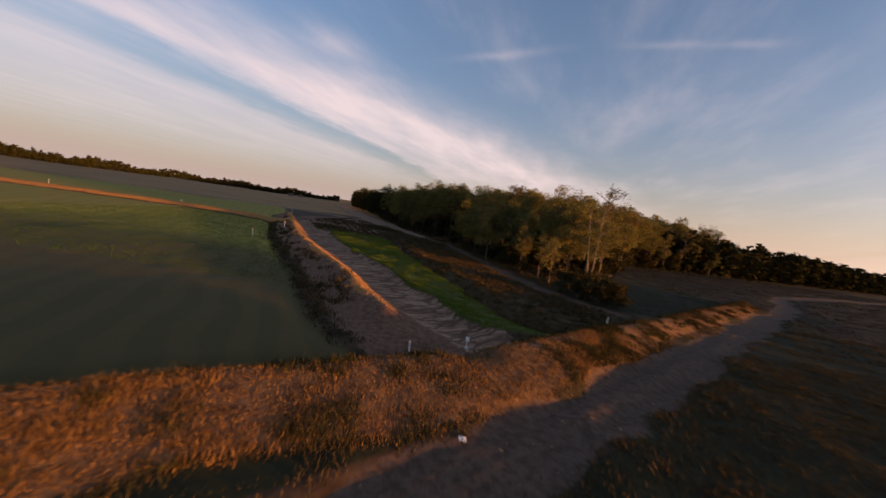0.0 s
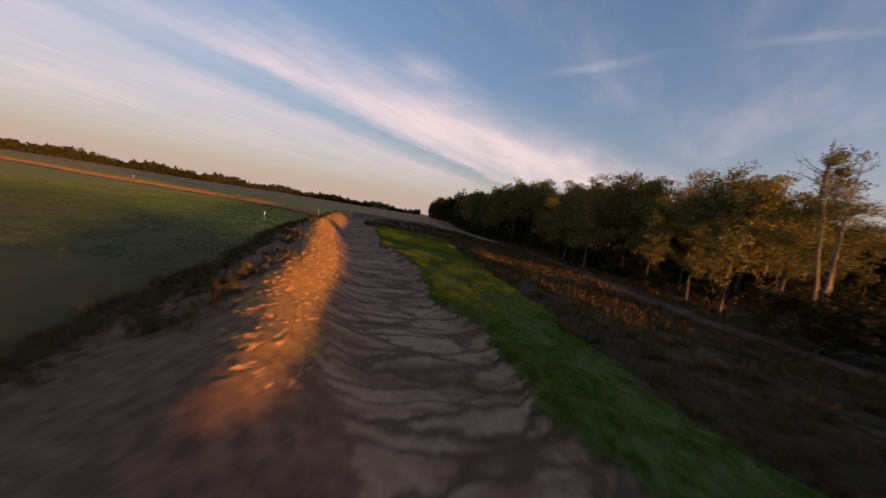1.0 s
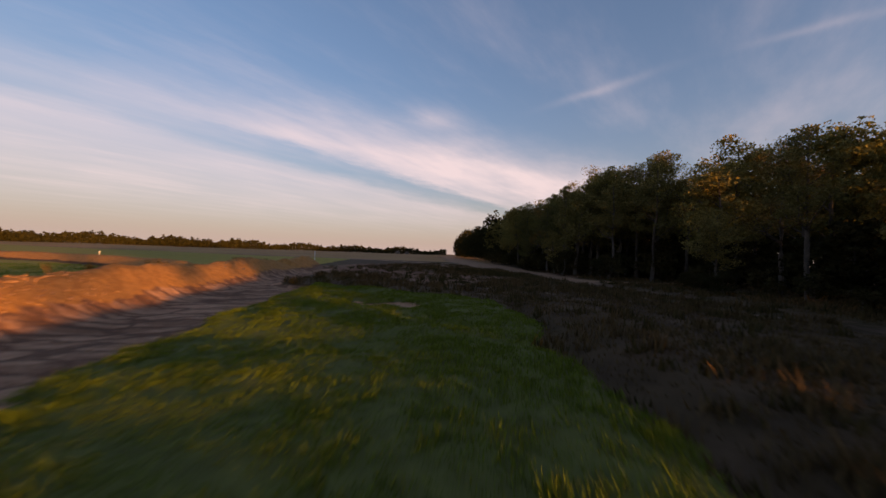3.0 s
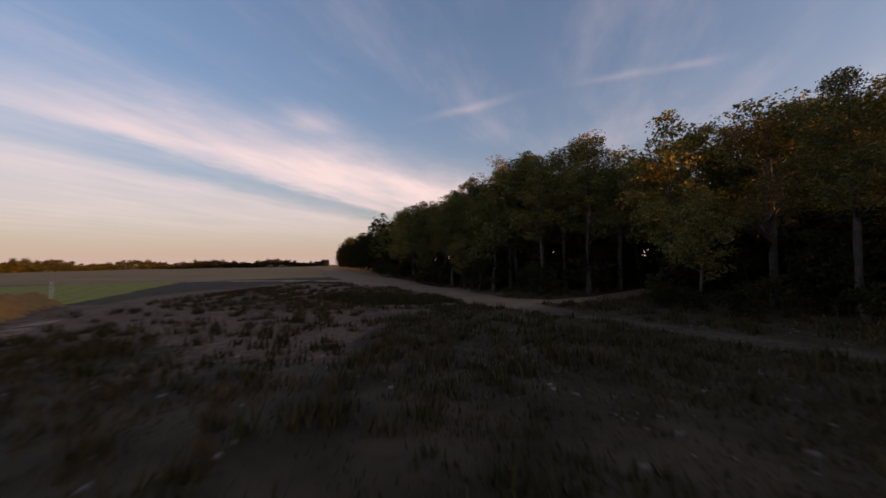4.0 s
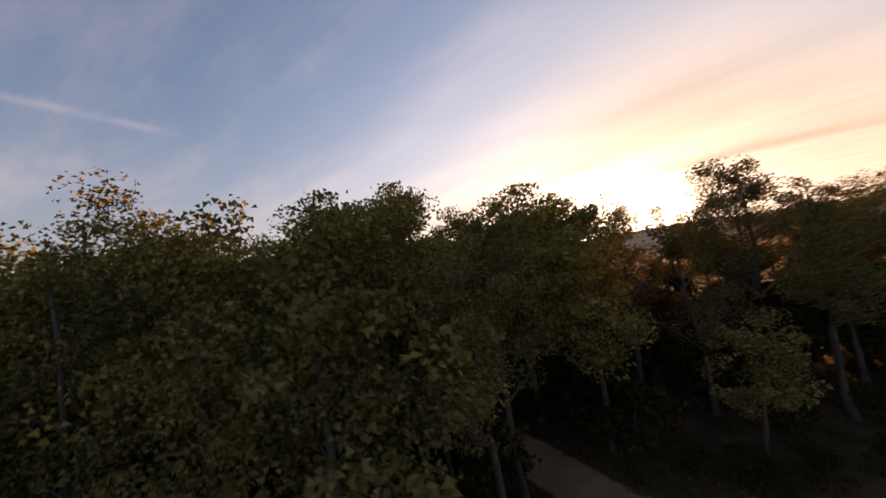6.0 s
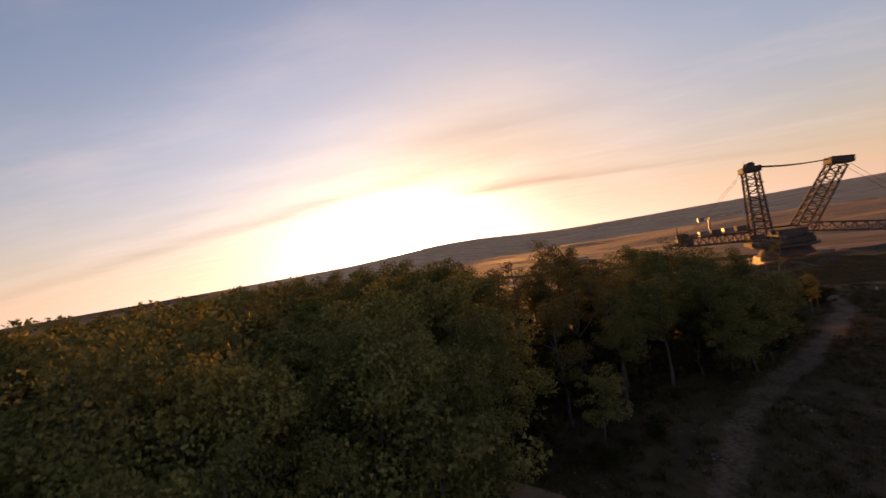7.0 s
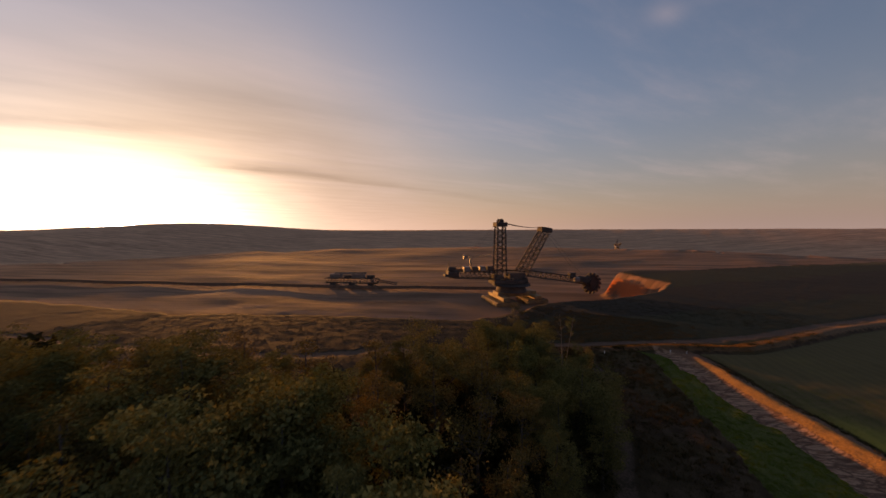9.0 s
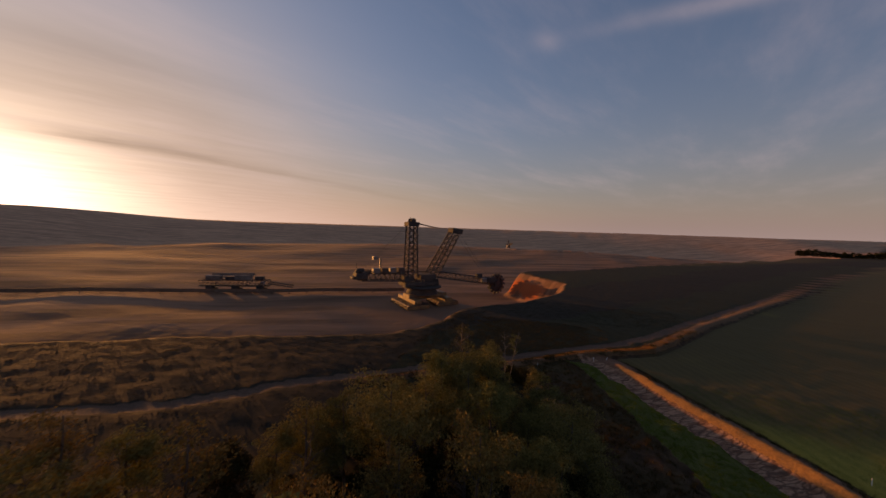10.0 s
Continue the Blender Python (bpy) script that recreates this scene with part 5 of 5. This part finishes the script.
def rubble():
    """Stones and torn sods on the bare ground beside the lane."""
    rng = np.random.RandomState(23)
    p = scatter(16000, (-46, 6, 96, 150), lambda x, y, z, m: (m["road"] < 0.5) & (m["field"] < 0.3) & (m["tan"] < 0.4) & (value_noise(x, y, 0.28, 51) > 0.05), rng)
    p = p[:5200]
    n = len(p)
    ring = np.array([(math.cos(a), math.sin(a)) for a in np.arange(6) * math.pi / 3])
    low = np.concatenate([ring * 1.0, np.full((6, 1), -0.3)], 1)
    top = np.concatenate([ring * 0.62, np.full((6, 1), 0.5)], 1)
    stone = np.concatenate([low, top])
    s = rng.uniform(0.025, 0.08, n) * rng.choice([1, 1, 1, 1, 2.2], n)
    c = stone[None] * s[:, None, None] * rng.uniform(0.65, 1.35, (n, 12, 1)) * np.stack([rng.uniform(0.7, 1.5, n), np.ones(n), rng.uniform(0.5, 1.0, n)], 1)[:, None]
    a = rng.uniform(0, 2 * math.pi, n)[:, None]
    v = np.stack([c[..., 0] * np.cos(a) - c[..., 1] * np.sin(a), c[..., 0] * np.sin(a) + c[..., 1] * np.cos(a), c[..., 2]], -1) + p[:, None]
    faces = [(k, (k + 1) % 6, 6 + (k + 1) % 6, 6 + k) for k in range(6)]
    f = (np.array(faces)[None] + (np.arange(n) * 12)[:, None, None]).reshape(-1, 4).tolist()
    f += (np.arange(6, 12)[None] + (np.arange(n) * 12)[:, None]).tolist()
    tagged(mesh_object("rubble", v.reshape(-1, 3).tolist(), f, STONE), "pale stones and torn sods on the bare ground by the lane", "rubble", kind="stuff")


growth()
clods()
rubble()

# ---- marker posts, sign, litter ----


def marker_post(x, y, tall, lean=0.0, turn=0.0):
    e = thing("marker_post", "white-painted wooden marker post standing at the field edge", "post", (x, y, height(x, y) - 0.15), turn, "marker posts")
    e.rotation_euler = (lean, 0, turn)
    bm = bmesh.new()
    add_box(bm, (0.11, 0.09, tall), (0, 0, tall / 2), bevel=0.012)
    part("shaft", bm, POSTWHITE, e)
    bm = bmesh.new()
    add_box(bm, (0.12, 0.10, 0.10), (0, 0, tall + 0.05), taper=0.6)
    part("tip", bm, POSTWHITE, e)


for x, y, tall, lean in ((-0.9, 22.2, 0.85, 0.12), (19.4, 36.6, 0.95, 0.2), (-35.5, 66, 1.25, 0.03), (-36, 80.2, 1.7, 0), (-55, 127.5, 1.8, 0),
                         (-81, 108, 1.7, 0), (-124, 110, 2.0, 0)):
    marker_post(x, y, tall, lean, random.uniform(-0.5, 0.5))


def track_sign():
    e = thing("boundary_sign", "small white boundary sign on a short post at the track's mouth", "sign", (3.1, 24.3, height(3.1, 24.3) - 0.1), radians(10))
    bm = bmesh.new()
    add_box(bm, (0.06, 0.06, 1.0), (0, 0, 0.5), bevel=0.01)
    part("post", bm, POSTWHITE, e)
    bm = bmesh.new()
    add_box(bm, (0.30, 0.025, 0.34), (0, -0.045, 0.85), bevel=0.008)
    part("board", bm, POSTWHITE, e)
    bm = bmesh.new()
    add_box(bm, (0.26, 0.2, 0.22), (0.02, 0, 0.16), taper=0.7, bevel=0.02)
    part("foot", bm, POSTWHITE, e)


track_sign()


def litter():
    e = thing("litter", "crumpled scrap of white plastic lying beside the road", "litter", (2.2, 13.6, height(2.2, 13.6)))
    bm = bmesh.new()
    bmesh.ops.create_grid(bm, x_segments=6, y_segments=6, size=0.17)
    for v in bm.verts:
        v.co.z = 0.08 + 0.07 * noise.noise(v.co * 11)
    part("scrap", bm, POSTWHITE, e)


litter()


# ---- plant on the mine floor ----


def conveyor():
    a, b = Vector((760, 178, 0)), Vector((150, -150, 0))
    e = thing("conveyor", "long dusty belt conveyor crossing the mine floor", "conveyor", (0, 0, 0))
    n = 48
    pts = []
    for i in range(n + 1):
        p = a.lerp(b, i / n)
        pts.append(Vector((p.x, p.y, height(p.x, p.y))))
    side = (b - a).normalized().cross(Vector((0, 0, 1)))
    for i, (p, q) in enumerate(zip(pts, pts[1:])):
        bm = bmesh.new()
        for s in (-1.3, 1.3):
            add_beam(bm, p + side * s + Vector((0, 0, 2.2)), q + side * s + Vector((0, 0, 2.2)), 0.5)
            add_beam(bm, p + side * s - Vector((0, 0, 1.5)), p + side * s + Vector((0, 0, 2.4)), 0.4)
        for k in range(5):
            c = p.lerp(q, k / 5) + Vector((0, 0, 2.5))
            add_beam(bm, c - side * 1.3, c + side * 1.3, 0.3)
        part("trestle", bm, DUSTY, e)
        bm = bmesh.new()
        add_beam(bm, p + Vector((0, 0, 2.75)), q + Vector((0, 0, 2.75)), 0.25, 3.0)
        part("belt", bm, DUSTY, e, "dusty brown rubber belt")


def belt_wagon(x, y, turn, long):
    e = thing("belt_wagon", "long low grey belt transfer wagon on crawlers beside the conveyor", "mining machine", (x, y, height(x, y)), turn)
    for cx in (-long * 0.36, 0.0, long * 0.36):
        for s in (-1, 1):
            bm = bmesh.new()
            add_box(bm, (9, 2.4, 2.4), (cx, s * 4.4, 1.2), bevel=0.5)
            part("crawler_track", bm, OCHRE, e)
        bm = bmesh.new()
        add_box(bm, (5, 7, 2.6), (cx, 0, 3.4), bevel=0.3)
        part("bogie", bm, DARKSTEEL, e)
    bm = bmesh.new()
    lattice(bm, (-long * 0.5, 0, 7.2), (long * 0.5, 0, 7.2), 6.5, 6.5, 16, 0.5, 5.0)
    part("truss", bm, STEEL, e)
    bm = bmesh.new()
    add_box(bm, (long, 5.0, 0.5), (0, 0, 5.2))
    part("deck", bm, DARKSTEEL, e)
    for k, (hx, w, h) in enumerate(((-0.30, 12, 4.2), (-0.05, 9, 3.2), (0.12, 14, 4.6), (0.36, 7, 3.4))):
        bm = bmesh.new()
        add_box(bm, (w, 5.6, h), (hx * long, 0, 9.9 + h / 2), bevel=0.3)
        part("machine_house", bm, (PALE, DARKSTEEL)[k % 2], e)
    bm = bmesh.new()
    add_beam(bm, (-long * 0.3, -3.0, 15.4), (long * 0.3, -3.0, 15.8), 0.9, 1.6)
    part("roof_gallery", bm, PALE, e, "pale roofed gallery")
    bm = bmesh.new()
    lattice(bm, (long * 0.48, 0, 7.5), (long * 0.85, 0, 4.2), 3.0, 2.2, 8, 0.35, 2.2)
    part("discharge_boom", bm, STEEL, e)
    bm = bmesh.new()
    add_box(bm, (3.2, 2.6, 2.8), (long * 0.42, -4.4, 7.8), bevel=0.2)
    part("cabin", bm, PALE, e)


def spreader(x, y, turn, size):
    """A far stacker on the other side of the mine."""
    e = thing("spreader", "rusty dark spreader with a long boom far off in the mine", "mining machine", (x, y, height(x, y)), turn)
    e.scale = (size, size, size)
    for s in (-1, 1):
        bm = bmesh.new()
        add_box(bm, (14, 4, 3), (0, s * 6, 1.5), bevel=0.6)
        part("crawler_track", bm, DUSTY, e)
    bm = bmesh.new()
    add_box(bm, (14, 12, 5), (0, 0, 6), bevel=0.6)
    add_box(bm, (9, 9, 6), (-2, 0, 11.5), bevel=0.5)
    part("body", bm, DARKSTEEL, e)
    bm = bmesh.new()
    lattice(bm, (4, 0, 13), (62, 0, 24), 5, 3, 12, 0.7)
    part("discharge_boom", bm, STEEL, e)
    bm = bmesh.new()
    lattice(bm, (-4, 0, 13), (-30, 0, 14), 5, 4, 6, 0.7)
    add_box(bm, (7, 7, 6), (-31, 0, 14), bevel=0.6)
    part("counterweight_boom", bm, STEEL, e)
    bm = bmesh.new()
    lattice(bm, (0, 0, 14), (0, 0, 36), 4, 2.5, 6, 0.6)
    part("mast", bm, STEEL, e)
    for a in ((55, 0, 23), (-30, 0, 17)):
        bm = bmesh.new()
        add_beam(bm, (0, 0, 36), a, 0.4)
        part("stay_cable", bm, DARKSTEEL, e)
    bm = bmesh.new()
    add_box(bm, (6, 5, 4), (8, -6, 10), bevel=0.3)
    part("cabin", bm, POSTWHITE, e, "white driver's cabin")


conveyor()
belt_wagon(290, -92, radians(-152), 58)
spreader(172, -985, radians(112), 0.75)


def far_hut(x, y, w, d, h, label="small pale site building far off in the mine", name="site_building", paint=POSTWHITE):
    z = height(x, y)
    e = thing(name, label, "building", (x, y, z), radians(20))
    bm = bmesh.new()
    add_box(bm, (w, d, h), (0, 0, h / 2))
    part("wall", bm, paint, e)
    bm = bmesh.new()
    add_box(bm, (w + 1, d + 1, h * 0.35), (0, 0, h * 1.17), taper=0.6)
    part("roof", bm, DARKSTEEL if paint is PALE else PALE, e)


far_hut(190, -1130, 16, 9, 9)
far_hut(-330, -1000, 14, 8, 6)
for x, y, w in ((-504, 492, 12), (-290, 659, 10), (-275, 668, 8)):
    far_hut(x, y, w * 0.8, 7, 4, "small pale farmhouse before the trees on the horizon", "farmhouse", PALE)
